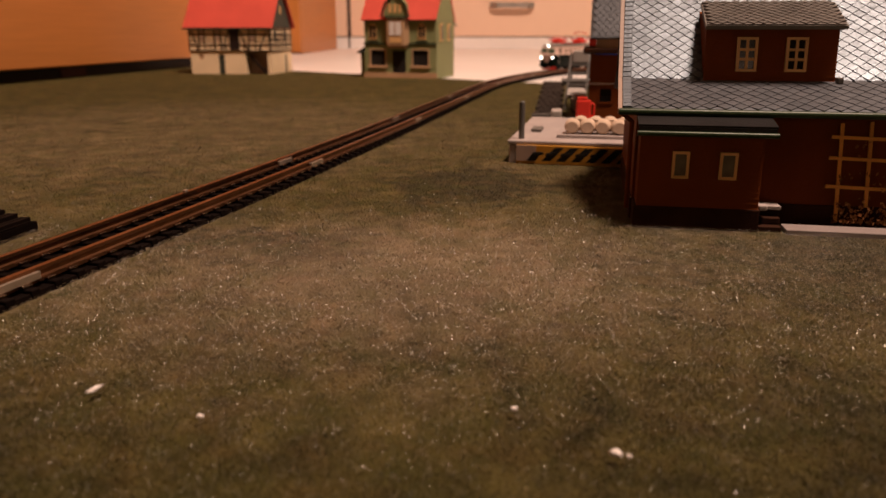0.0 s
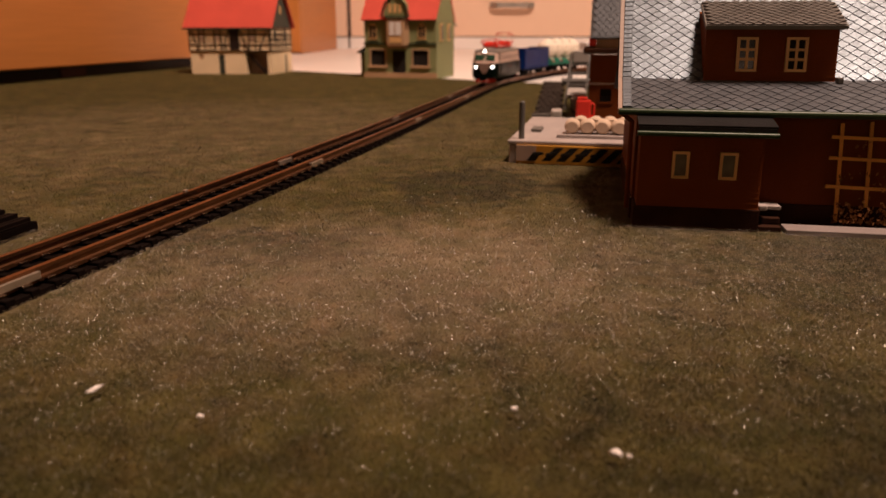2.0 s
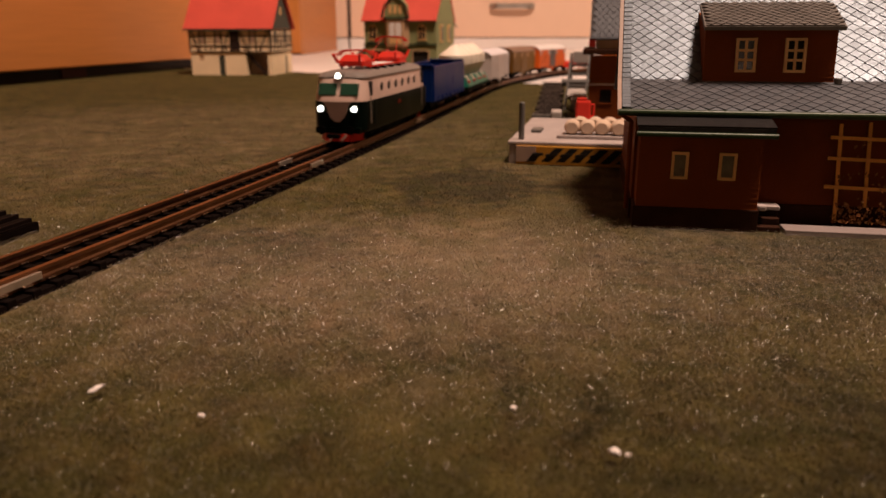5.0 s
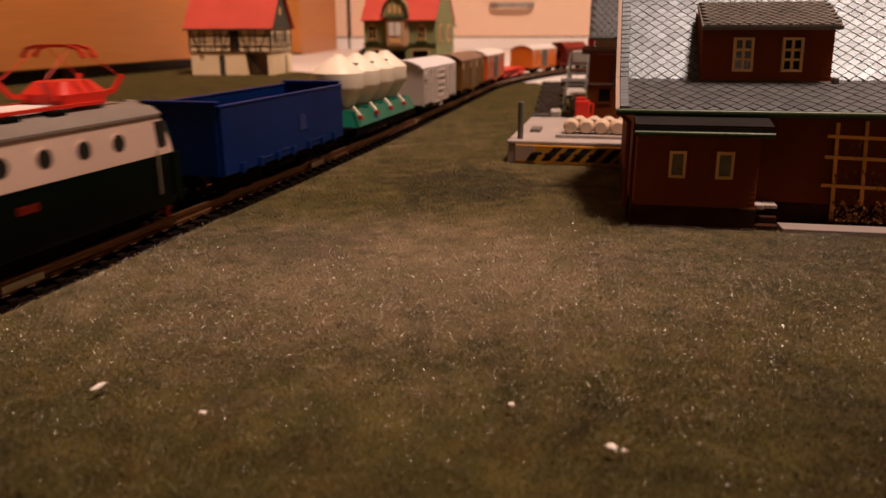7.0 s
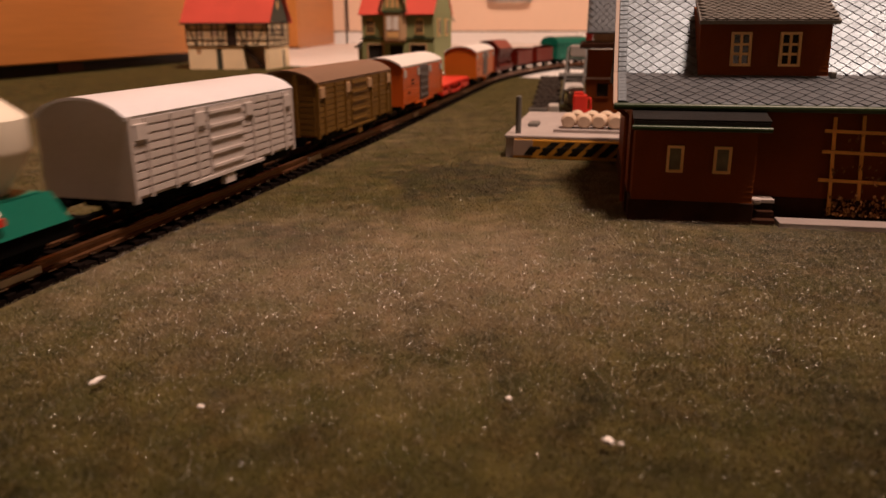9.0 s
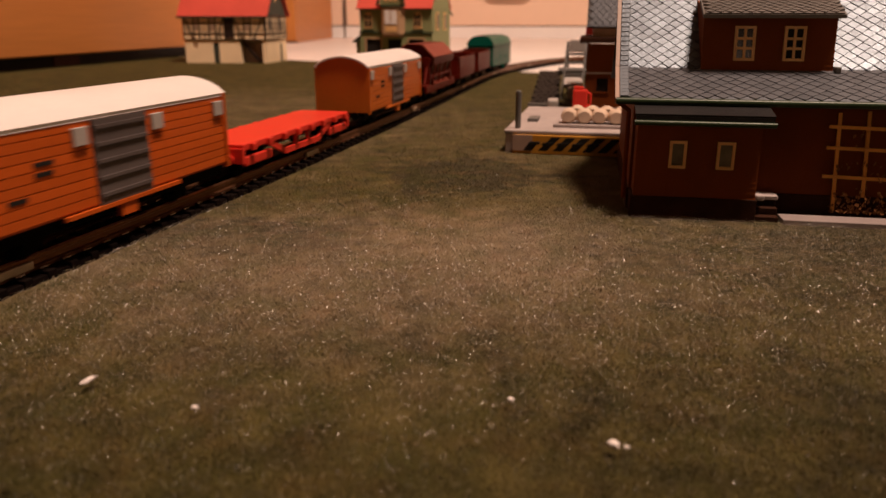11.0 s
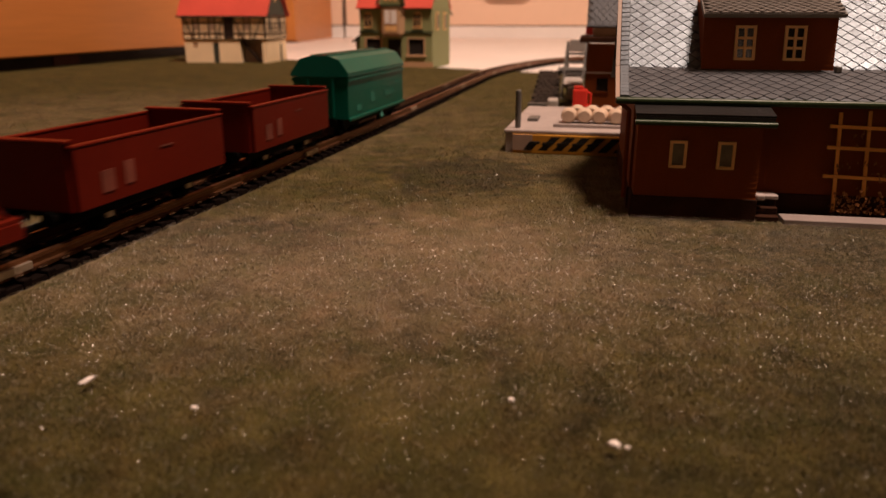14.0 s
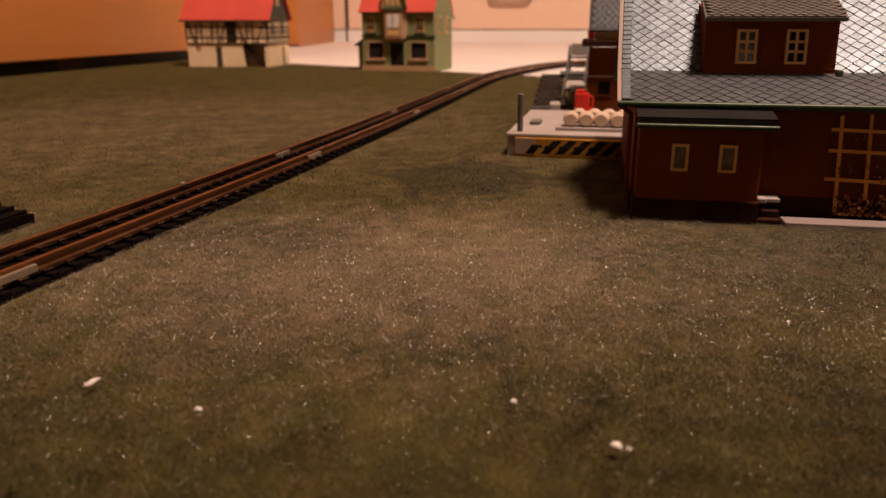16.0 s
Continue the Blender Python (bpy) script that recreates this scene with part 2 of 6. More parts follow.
M = dict(
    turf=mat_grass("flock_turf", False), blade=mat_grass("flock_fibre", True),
    floor=mat("white_floor_tile", (0.88, 0.83, 0.80), 0.35, 0.05, 20, 0.03),
    plaster=mat("painted_plaster", (0.24, 0.19, 0.14), 0.8, 0.05, 12, 0.1),
    beech=mat("orange_beech_veneer", (0.54, 0.205, 0.052), 0.38, 0.14, 40, 0.05, stretch=(1.0, 0.06, 1.0)),
    beige=mat("cream_cabinet_lacquer", (0.84, 0.60, 0.45), 0.4, 0.03, 8, 0.02),
    black=mat("black_plinth_plastic", (0.006, 0.005, 0.005), 0.6, 0.1, 60, 0.1),
    darkred=mat("dark_red_plastic", (0.060, 0.006, 0.004), 0.5, 0.1, 60, 0.1),
    steel=mat("brushed_steel", (0.55, 0.52, 0.48), 0.35, 0.08, 200, 0.05, metal=0.9),
    rail=mat("tarnished_brass_rail", (0.225, 0.106, 0.052), 0.34, 0.2, 300, 0.1, metal=0.85),
    joiner=mat("bright_rail_joiner", (0.62, 0.52, 0.42), 0.35, 0.1, 300, 0.1, metal=0.8),
    chairmetal=mat("polished_rail_chair", (0.50, 0.38, 0.30), 0.22, 0.15, 300, 0.0, metal=1.0),
    tie=mat("dark_brown_sleeper_plastic", (0.0055, 0.0028, 0.002), 0.75, 0.15, 500, 0.3, spec=0.06),
    bark=mat("brown_plastic_boards", (0.180, 0.045, 0.0100), 0.6, 0.12, 300, 0.2, spec=0.08),
    bark2=mat("lighter_brown_boards", (0.200, 0.050, 0.0115), 0.6, 0.12, 300, 0.2, spec=0.08),
    stone=mat("dark_plinth_stone", (0.042, 0.016, 0.008), 0.75, 0.25, 500, 0.5, spec=0.08),
    slab=mat("pale_concrete", (0.42, 0.36, 0.34), 0.7, 0.12, 300, 0.3),
    slate=mat("grey_slate_plastic", (0.110, 0.110, 0.118), 0.36, 0.22, 260, 0.3, spec=0.95),
    paving=mat("grey_paving", (0.26, 0.215, 0.20), 0.7, 0.15, 300, 0.3),
    slate_brown=mat("weathered_dormer_slate", (0.150, 0.135, 0.122), 0.55, 0.2, 260, 0.25),
    slate_dark=mat("dark_blue_slate", (0.046, 0.052, 0.066), 0.5, 0.2, 260, 0.25),
    annexroof=mat("tarred_roof_board", (0.014, 0.012, 0.012), 0.45, 0.2, 260, 0.3),
    slatebed=mat("slate_shadow_joint", (0.050, 0.043, 0.042), 0.7, 0.1, 300, 0.2),
    verge=mat("pinkish_verge_trim", (0.42, 0.30, 0.24), 0.5, 0.1, 300, 0.1),
    gutter=mat("dark_green_gutter", (0.022, 0.040, 0.014), 0.35, 0.15, 400, 0.1),
    cream=mat("cream_window_plastic", (0.74, 0.45, 0.19), 0.5, 0.1, 500, 0.1),
    curtain=mat("grey_curtain_card", (0.23, 0.20, 0.15), 0.8, 0.3, 900, 0.2),
    coal=mat("black_cobble", (0.020, 0.015, 0.012), 0.7, 0.3, 500, 0.5, spec=0.15),
    dark=mat("dark_interior", (0.012, 0.008, 0.006), 0.8, 0.1, 300, 0.0),
    lattice=mat("yellow_ochre_trellis", (0.78, 0.36, 0.075), 0.55, 0.15, 500, 0.2),
    leaf=mat("dry_creeper_foam", (0.24, 0.092, 0.022), 0.8, 0.35, 900, 0.5),
    glass=mat_glass("window_glaze", (0.05, 0.05, 0.045)),
    cabglass=mat_glass("cab_glaze", (0.03, 0.09, 0.055)),
    sack=mat("pale_sack_plastic", (0.62, 0.47, 0.35), 0.6, 0.1, 400, 0.2),
    red=mat("bright_red_plastic", (0.62, 0.030, 0.016), 0.4, 0.1, 300, 0.1),
    warn=mat("warning_orange", (0.58, 0.27, 0.03), 0.5, 0.1, 400, 0.1),
    warnblack=mat("warning_black", (0.012, 0.010, 0.008), 0.6, 0.1, 400, 0.1),
    grey=mat("mid_grey_plastic", (0.13, 0.12, 0.11), 0.5, 0.15, 300, 0.2),
    palegrey=mat("pale_grey_plastic", (0.42, 0.38, 0.35), 0.5, 0.1, 300, 0.2),
    roofred=mat("tomato_red_roof", (0.56, 0.075, 0.05), 0.55, 0.1, 150, 0.2),
    limewash=mat("cream_limewash", (0.90, 0.72, 0.47), 0.7, 0.08, 150, 0.2),
    timber=mat("black_brown_timber", (0.022, 0.012, 0.009), 0.6, 0.15, 300, 0.2),
    gable=mat("dark_green_gable", (0.045, 0.050, 0.036), 0.6, 0.15, 150, 0.3),
    sage=mat("sage_green_render", (0.255, 0.275, 0.125), 0.65, 0.1, 120, 0.2),
    lintel=mat("dark_green_trim", (0.045, 0.060, 0.030), 0.5, 0.1, 200, 0.1),
    tan=mat("tan_bay_plastic", (0.48, 0.30, 0.17), 0.55, 0.1, 200, 0.2),
    locogreen=mat("loco_bottle_green", (0.0014, 0.0045, 0.0028), 0.35, 0.15, 200, 0.05, spec=0.06),
    lococream=mat("loco_cream", (0.60, 0.43, 0.36), 0.4, 0.07, 150, 0.05),
    locogrey=mat("loco_roof_grey", (0.20, 0.17, 0.15), 0.45, 0.12, 200, 0.1),
    # the loco's cream with the shade on the nose put into the colour
    noseflash=mat("shaded_nose_cream", (0.26, 0.165, 0.130), 0.5, 0.1, 200, 0.1),
    running=mat("black_running_gear", (0.0022, 0.0018, 0.0015), 0.7, 0.2, 400, 0.2, spec=0.06),
    lampglow=mat("lit_headlamp", (1.0, 0.93, 0.80), 0.3, 0.0, 100, 0.0, emit=9.0),
    blue=mat("wagon_blue", (0.0016, 0.0195, 0.125), 0.42, 0.16, 150, 0.15, spec=0.12),
    jade=mat("frame_green", (0.006, 0.135, 0.090), 0.42, 0.12, 150, 0.1),
    ivory=mat("silo_ivory", (0.87, 0.78, 0.65), 0.42, 0.05, 120, 0.05),
    white=mat("van_white", (0.60, 0.53, 0.50), 0.40, 0.09, 150, 0.1, spec=0.5),
    whiteroof=mat("van_roof_white", (0.76, 0.71, 0.68), 0.45, 0.05, 150, 0.05),
    coolwhite=mat("van_roof_cool_white", (0.74, 0.72, 0.76), 0.38, 0.05, 150, 0.05, spec=0.5),
    ochre=mat("van_olive_brown", (0.170, 0.086, 0.016), 0.45, 0.12, 150, 0.1),
    brownroof=mat("van_roof_brown", (0.20, 0.115, 0.075), 0.42, 0.1, 150, 0.05),
    orange=mat("van_orange", (0.56, 0.130, 0.012), 0.42, 0.12, 150, 0.1),
    redorange=mat("van_red_orange", (0.56, 0.098, 0.010), 0.42, 0.12, 150, 0.1),
    # oxide red lightened to carry the light falling on the hopper's roof flaps
    flapred=mat("toplit_oxide_red", (0.24, 0.023, 0.012), 0.38, 0.12, 150, 0.1),
    oxide=mat("oxide_red", (0.118, 0.0092, 0.0038), 0.42, 0.15, 150, 0.1, spec=0.10),
    scarlet=mat("flat_wagon_red", (0.70, 0.040, 0.022), 0.42, 0.1, 150, 0.1),
    green=mat("wagon_sea_green", (0.002, 0.104, 0.070), 0.36, 0.12, 130, 0.08, spec=0.16),
    mark=mat("pale_lettering", (0.55, 0.52, 0.46), 0.6, 0.1, 800, 0.0),
    glint=mat("glossy_glint_flake", (0.24, 0.185, 0.110), 0.23, 0.15, 900, 0.0, spec=1.0),
    lint=mat("white_lint", (0.80, 0.74, 0.70), 0.8, 0.05, 900, 0.3),
)

M["slate"].node_tree.nodes["Principled BSDF"].inputs["Specular Tint"].default_value = (0.66, 0.84, 1.0, 1)

# ------------------------------------------------------------------ mesh helpers


def box(bm, x0, x1, y0, y1, z0, z1, bev=0.0):
    r = bmesh.ops.create_cube(bm, size=1.0)
    vs = r["verts"]
    bmesh.ops.scale(bm, vec=(x1 - x0, y1 - y0, z1 - z0), verts=vs)
    bmesh.ops.translate(bm, vec=((x0 + x1) / 2, (y0 + y1) / 2, (z0 + z1) / 2), verts=vs)
    if bev:
        es = list({e for v in vs for e in v.link_edges})
        bmesh.ops.bevel(bm, geom=es, offset=bev, segments=2, affect="EDGES", profile=0.5)
    return bm


def rod(bm, p, q, r, seg=10, r2=None):
    p, q = Vector(p), Vector(q)
    d = q - p
    m = Matrix.Translation((p + q) / 2) @ d.to_track_quat("Z", "Y").to_matrix().to_4x4()
    bmesh.ops.create_cone(bm, cap_ends=True, segments=seg, radius1=r, radius2=r if r2 is None else r2, depth=d.length, matrix=m)
    return bm


def bar(bm, p, q, w, h, up=(0, 0, 1)):
    """A square bar from p to q, w wide and h high."""
    p, q = Vector(p), Vector(q)
    d = (q - p).normalized()
    side = d.cross(Vector(up)).normalized()
    top = side.cross(d)
    vs = []
    for c in (p, q):
        for a, b in ((-1, -1), (1, -1), (1, 1), (-1, 1)):
            vs.append(bm.verts.new(c + side * (a * w / 2) + top * (b * h / 2)))
    for f in ((3, 2, 1, 0), (4, 5, 6, 7), (0, 1, 5, 4), (1, 2, 6, 5), (2, 3, 7, 6), (3, 0, 4, 7)):
        bm.faces.new([vs[i] for i in f])
    return bm


def prism(bm, prof, x0, x1):
    """Extrudes a closed outline of (y, z) along x."""
    a = [bm.verts.new((x0, y, z)) for y, z in prof]
    b = [bm.verts.new((x1, y, z)) for y, z in prof]
    n = len(prof)
    bm.faces.new(a[::-1])
    bm.faces.new(b)
    for i in range(n):
        bm.faces.new((a[i], a[(i + 1) % n], b[(i + 1) % n], b[i]))
    bmesh.ops.recalc_face_normals(bm, faces=bm.faces)
    return bm


def slabquad(bm, pts, thick):
    """A plate of the given thickness below four corners."""
    p = [Vector(v) for v in pts]
    n = (p[1] - p[0]).cross(p[3] - p[0]).normalized()
    a = [bm.verts.new(v) for v in p]
    b = [bm.verts.new(v - n * thick) for v in p]
    k = len(p)
    bm.faces.new(a)
    bm.faces.new(b[::-1])
    for i in range(k):
        bm.faces.new((a[i], b[i], b[(i + 1) % k], a[(i + 1) % k]))
    bmesh.ops.recalc_face_normals(bm, faces=bm.faces)
    return bm


def ring(hl, hw, rc, z, seg=6, nose=0.0):
    pts = []
    for cx, cy, a0 in ((hl - rc, hw - rc, 0), (-hl + rc, hw - rc, 90), (-hl + rc, -hw + rc, 180), (hl - rc, -hw + rc, 270)):
        for i in range(seg + 1):
            a = radians(a0 + 90 * i / seg)
            x, y = cx + rc * math.cos(a), cy + rc * math.sin(a)
            x += math.copysign(nose * (1 - (y / hw) ** 2), x)
            pts.append((x, y, z))
    return pts


def loft(bm, rings, cap=True):
    loops = [[bm.verts.new(p) for p in r] for r in rings]
    n = len(loops[0])
    for a, b in zip(loops, loops[1:]):
        for i in range(n):
            bm.faces.new((a[i], a[(i + 1) % n], b[(i + 1) % n], b[i]))
    if cap:
        bm.faces.new(loops[0][::-1])
        bm.faces.new(loops[-1])
    bmesh.ops.recalc_face_normals(bm, faces=bm.faces)
    return bm


def lathe(bm, prof, cx, cy, seg=24):
    rings = [[(cx + r * math.cos(2 * math.pi * i / seg), cy + r * math.sin(2 * math.pi * i / seg), z) for i in range(seg)] for r, z in prof]
    return loft(bm, rings)


def mesh_of(name, bm, material, smooth=False):
    if name == "wall":
        bmesh.ops.remove_doubles(bm, verts=bm.verts, dist=1e-6)
    me = bpy.data.meshes.new(name)
    bm.to_mesh(me)
    bm.free()
    me.materials.append(material)
    if smooth:
        for p in me.polygons:
            p.use_smooth = True
        me.set_sharp_from_angle(angle=radians(35))
    return me


def part(name, bm, material, parent=None, label="", smooth=False, m=None):
    ob = new(name, mesh_of(name, bm, material, smooth))
    if parent:
        ob.parent = parent
    if m is not None:
        ob.matrix_basis = m
    return tagged(ob, label)


def piece(name, me, parent, m):
    ob = new(name, me)
    ob.parent = parent
    ob.matrix_basis = m
    return ob


def thing(name, m, label, category, group=""):
    ob = new(name)
    ob.empty_display_size = 0.01
    ob.matrix_basis = m
    return tagged(ob, label, category, group)


def B(*a, **k):
    return box(bmesh.new(), *a, **k)


# ------------------------------------------------------------------ the line of the track
STEP = 0.002
S0 = -2.6
COUNT = 3300


def heading(s):
    """Degrees to the right of +y, in the direction away from the camera."""
    h = float(np.interp(s, [0, 0.167, 0.335, 0.50], [15.2, 14.0, 12.6, 12.4]))
    if s > 0.60:
        h += math.degrees((min(s, 0.90) - 0.60) / 1.2)
    if s > 0.90:
        h += math.degrees((s - 0.90) / 0.40)
    return min(h, 96.0)


LINE = []
_x = _y = 0.0
for _i in range(COUNT):
    _h = radians(heading(S0 + _i * STEP))
    LINE.append((_x, _y, _h))
    _x += math.sin(_h) * STEP
    _y += math.cos(_h) * STEP
_z = LINE[round(-S0 / STEP)]
LINE = [(x - _z[0] - 0.1038, y - _z[1] + 0.1625, h) for x, y, h in LINE]


def on_line(s, lat=0.0):
    k = (s - S0) / STEP
    i = max(0, min(COUNT - 2, int(k)))
    f = k - i
    a, b = LINE[i], LINE[i + 1]
    h = a[2] + (b[2] - a[2]) * f
    return a[0] + (b[0] - a[0]) * f + lat * math.cos(h), a[1] + (b[1] - a[1]) * f - lat * math.sin(h), h


# ------------------------------------------------------------------ room
XW, XE, YS, YN, ZC = -1.9, 2.3, -2.2, 2.66, 2.45
tagged(part("floor", B(XW, XE, YS, YN, -0.06, -0.0022), M["floor"]), "pale white smooth floor under the turf mat", "floor", kind="structure")
tagged(part("ceiling", B(XW, XE, YS, YN, ZC, ZC + 0.06), M["plaster"]), "dim warm plaster ceiling", "ceiling", kind="structure")
tagged(part("wall_west", B(XW - 0.1, XW, YS, YN, -0.06, ZC), M["plaster"]), "warm cream painted wall", "wall", kind="structure")
tagged(part("wall_east", B(XE, XE + 0.1, YS, YN, -0.06, ZC), M["plaster"]), "warm cream painted wall", "wall", kind="structure")
tagged(part("wall_south", B(XW - 0.1, XE + 0.1, YS - 0.1, YS, -0.06, ZC), M["plaster"]), "warm cream painted wall", "wall", kind="structure")
tagged(part("wall_north", B(XW - 0.1, XE + 0.1, YN, YN + 0.1, -0.06, ZC), M["plaster"]), "warm cream painted wall behind the cabinets", "wall", kind="structure")


def ground_mat():
    """The flocked turf sheet, gently wavy, cut straight along its far edge."""
    bm = bmesh.new()
    nx, ny = 110, 120
    x0, x1, y0, y1 = -0.62, 1.15, -0.30, 1.42
    grid = []
    for j in range(ny + 1):
        row = []
        for i in range(nx + 1):
            x = x0 + (x1 - x0) * i / nx
            far = min(y1, 0.966 - 0.825 * x)
            if x < -0.35:
                far = min(far, 1.254 + 0.2 * (x + 0.35))
            y = y0 + (far - y0) * (j / ny)
            z = 0.00015 * noise.noise((x * 31, y * 31, 2.3)) - 0.0007
            row.append(bm.verts.new((x, y, z)))
        grid.append(row)
    for j in range(ny):
        for i in range(nx):
            bm.faces.new((grid[j][i], grid[j][i + 1], grid[j + 1][i + 1], grid[j + 1][i]))
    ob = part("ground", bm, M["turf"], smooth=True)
    return tagged(ob, "olive brown flocked turf mat, lighter and darker in patches", "grass mat", kind="structure")


ground_mat()


def cabinet_left():
    c = thing("kitchen_cabinet", pose(-0.560, 0.55, 0, 0, 0, -10.7), "orange beech veneer kitchen cabinet on a black plinth", "cabinet")
    part("body", B(-0.5, 0, 0, 0.86, 0.0128, 0.85, bev=0.002), M["beech"], c)
    part("plinth", B(-0.49, -0.004, 0.0, 0.86, -0.002, 0.0126), M["black"], c, "black plastic plinth")
    part("plinth_mark", B(-0.0038, -0.0022, 0.43, 0.48, 0.0, 0.0118), M["darkred"], c, "dark red patch on the plinth")
    part("worktop", B(-0.51, 0.02, -0.01, 0.87, 0.852, 0.89, bev=0.003), M["beige"], c)
    part("door", B(0.001, 0.019, 0.004, 0.855, 0.0145, 0.845, bev=0.0015), M["beech"], c)
    d = thing("cupboard", pose(-0.66, 2.03, 0, 0, 0, -3), "orange wooden cupboard standing on the floor", "cupboard")
    part("body", B(-0.6, 0.292, 0.02, 0.5, -0.002, 0.95, bev=0.002), M["beech"], d)
    part("door", B(-0.2, 0.292, 0.0, 0.0185, 0.003, 0.93, bev=0.002), M["beech"], d)


cabinet_left()


def back_unit(x0, x1, handle):
    c = thing("drawer_cabinet", pose(x0, 2.60, 0), "cream lacquered drawer cabinet on a white plinth, metal handle" if handle else "cream lacquered drawer cabinet on a white plinth", "cabinet", "kitchen run")
    w = x1 - x0
    part("body", B(0.001, w - 0.001, 0.004, 0.058, 0.036, 0.84), M["beige"], c)
    part("plinth", B(0, w, -0.0165, 0.058, -0.002, 0.0335), M["floor"], c, "white plinth board")
    # dark strip standing in for the shade below the drawer fronts
    part("plinth_gap", B(0.001, w - 0.001, -0.010, 0.003, 0.0336, 0.0368), M["timber"], c)
    part("drawer_front", B(0.003, w - 0.003, -0.016, 0.003, 0.037, 0.235, bev=0.0015), M["beige"], c)
    part("drawer_front", B(0.003, w - 0.003, -0.016, 0.003, 0.239, 0.53, bev=0.0015), M["beige"], c)
    part("drawer_front", B(0.003, w - 0.003, -0.016, 0.003, 0.534, 0.838, bev=0.0015), M["beige"], c)
    if handle:
        for z in (0.135,):
            bm = bmesh.new()
            pts = [(handle - 0.070, -0.016), (handle - 0.066, -0.034), (handle - 0.050, -0.041), (handle + 0.050, -0.041), (handle + 0.066, -0.034), (handle + 0.070, -0.016)]
            for a, b in zip(pts, pts[1:]):
                bar(bm, (a[0], a[1], z), (b[0], b[1], z), 0.008, 0.016)
            part("handle", bm, M["steel"], c, "satin metal bow handle")


back_unit(-0.90, -0.315, 0)
back_unit(-0.307, 1.10, 0.532)
# strip added to give the open gap between two units its shade
tagged(part("filler_strip", B(-0.3145, -0.3075, 2.600, 2.655, 0.040, 0.84), M["timber"]), "dark strip for the shade in the gap between the cabinets", "trim", kind="structure")
back_unit(1.105, 2.2, 0.4)

# ------------------------------------------------------------------ track
GAUGE = 0.0146


def rail_mesh(lat, s0, s1):
    bm = bmesh.new()
    prof = [(-0.0011, 0.0016), (0.0011, 0.0016), (0.0011, 0.0026), (0.0005, 0.0029), (0.0005, 0.0040), (0.0008, 0.0042), (0.0008, 0.0050), (-0.0008, 0.0050), (-0.0008, 0.0042), (-0.0005, 0.0040), (-0.0005, 0.0029), (-0.0011, 0.0026)]
    rings, s = [], s0
    while s <= s1 + 1e-6:
        r = []
        for dy, z in prof:
            x, y, h = on_line(s, lat + dy)
            r.append((x, y, z))
        rings.append(r)
        s += 0.012
    return loft(bm, rings)


def track():
    t = thing("railway_track", pose(0, 0, 0), "brown model railway track with dark plastic sleepers on the turf", "railway track")
    for lat in (-GAUGE / 2, GAUGE / 2):
        part("rail", rail_mesh(lat, -0.42, 1.7), M["rail"], t, "tarnished brass rail")
    bm = bmesh.new()
    rings, q = [], -0.42
    while q < 1.66:
        rings.append([(*on_line(q, lat)[:2], z) for lat, z in ((-0.0125, -0.001), (0.0114, -0.001), (0.0111, 0.0007), (-0.0121, 0.0007))])
        q += 0.012
    part("track_bed", loft(bm, rings), M["tie"], t, "dark plastic web under the sleepers")
    bm = bmesh.new()
    box(bm, -0.0132, 0.0116, -0.0013, 0.0013, -0.0012, 0.0016, bev=0.0003)
    tie = mesh_of("sleeper", bm, M["tie"])
    bm = bmesh.new()
    box(bm, -0.0006, 0.0006, -0.0013, 0.0013, 0.0, 0.0006, bev=0.0002)
    chair = mesh_of("rail_chair", bm, M["chairmetal"])
    s = -0.40
    while s < 1.62:
        x, y, h = on_line(s)
        piece("sleeper", tie, t, pose(x, y, 0, 0, 0, -math.degrees(h)))
        if -0.1 < s < 0.34:
            for lat in (-GAUGE / 2 + 0.0015, GAUGE / 2 + 0.0017):
                x, y, h = on_line(s, lat)
                piece("rail_chair", chair, t, pose(x, y, 0.0018, 0, 0, -math.degrees(h)))
        s += 0.0073
    bm = bmesh.new()
    box(bm, -0.0005, 0.0005, -0.0062, 0.0062, 0.0024, 0.0043, bev=0.0002)
    join = mesh_of("rail_joiner", bm, M["joiner"])
    for s in (-0.166, 0.0, 0.164, 0.330, 0.497, 0.665, 0.83):
        for lat in (-GAUGE / 2 + 0.0012, GAUGE / 2 + 0.0013):
            x, y, h = on_line(s, lat)
            piece("rail_joiner", join, t, pose(x, y, 0, 0, 0, -math.degrees(h)))
    x, y, h = on_line(0.09, -GAUGE / 2)
    part("rail_spike", B(-0.0006, 0.0006, -0.001, 0.001, 0.004, 0.0058, bev=0.0003), M["joiner"], t, m=pose(x, y, 0, 0, 0, -math.degrees(h)))


track()


def spare_track():
    t = thing("track_section", pose(-0.1252, 0.2095, 0, 0, 0, 170), "short dark spare track section lying on the turf", "railway track")
    for i in range(12):
        h = 0.0024 + 0.0005 * min(i, 6) + (0.0006 if i % 2 else 0)
        part("sleeper", B(i * 0.0021, i * 0.0021 + 0.0015, -0.012, 0.006, -0.001, h, bev=0.0002), M["tie"], t)
    part("bed", B(0.0, 0.05, -0.011, 0.005, -0.001, 0.0024), M["tie"], t)
    for y in (-0.0090, 0.0020):
        part("rail", B(0.012, 0.05, y - 0.0008, y + 0.0008, 0.0024, 0.0052), M["running"], t)


spare_track()

# ------------------------------------------------------------------ station
ST = pose(0.0587, 0.2264, 0, 0, 0, -11)


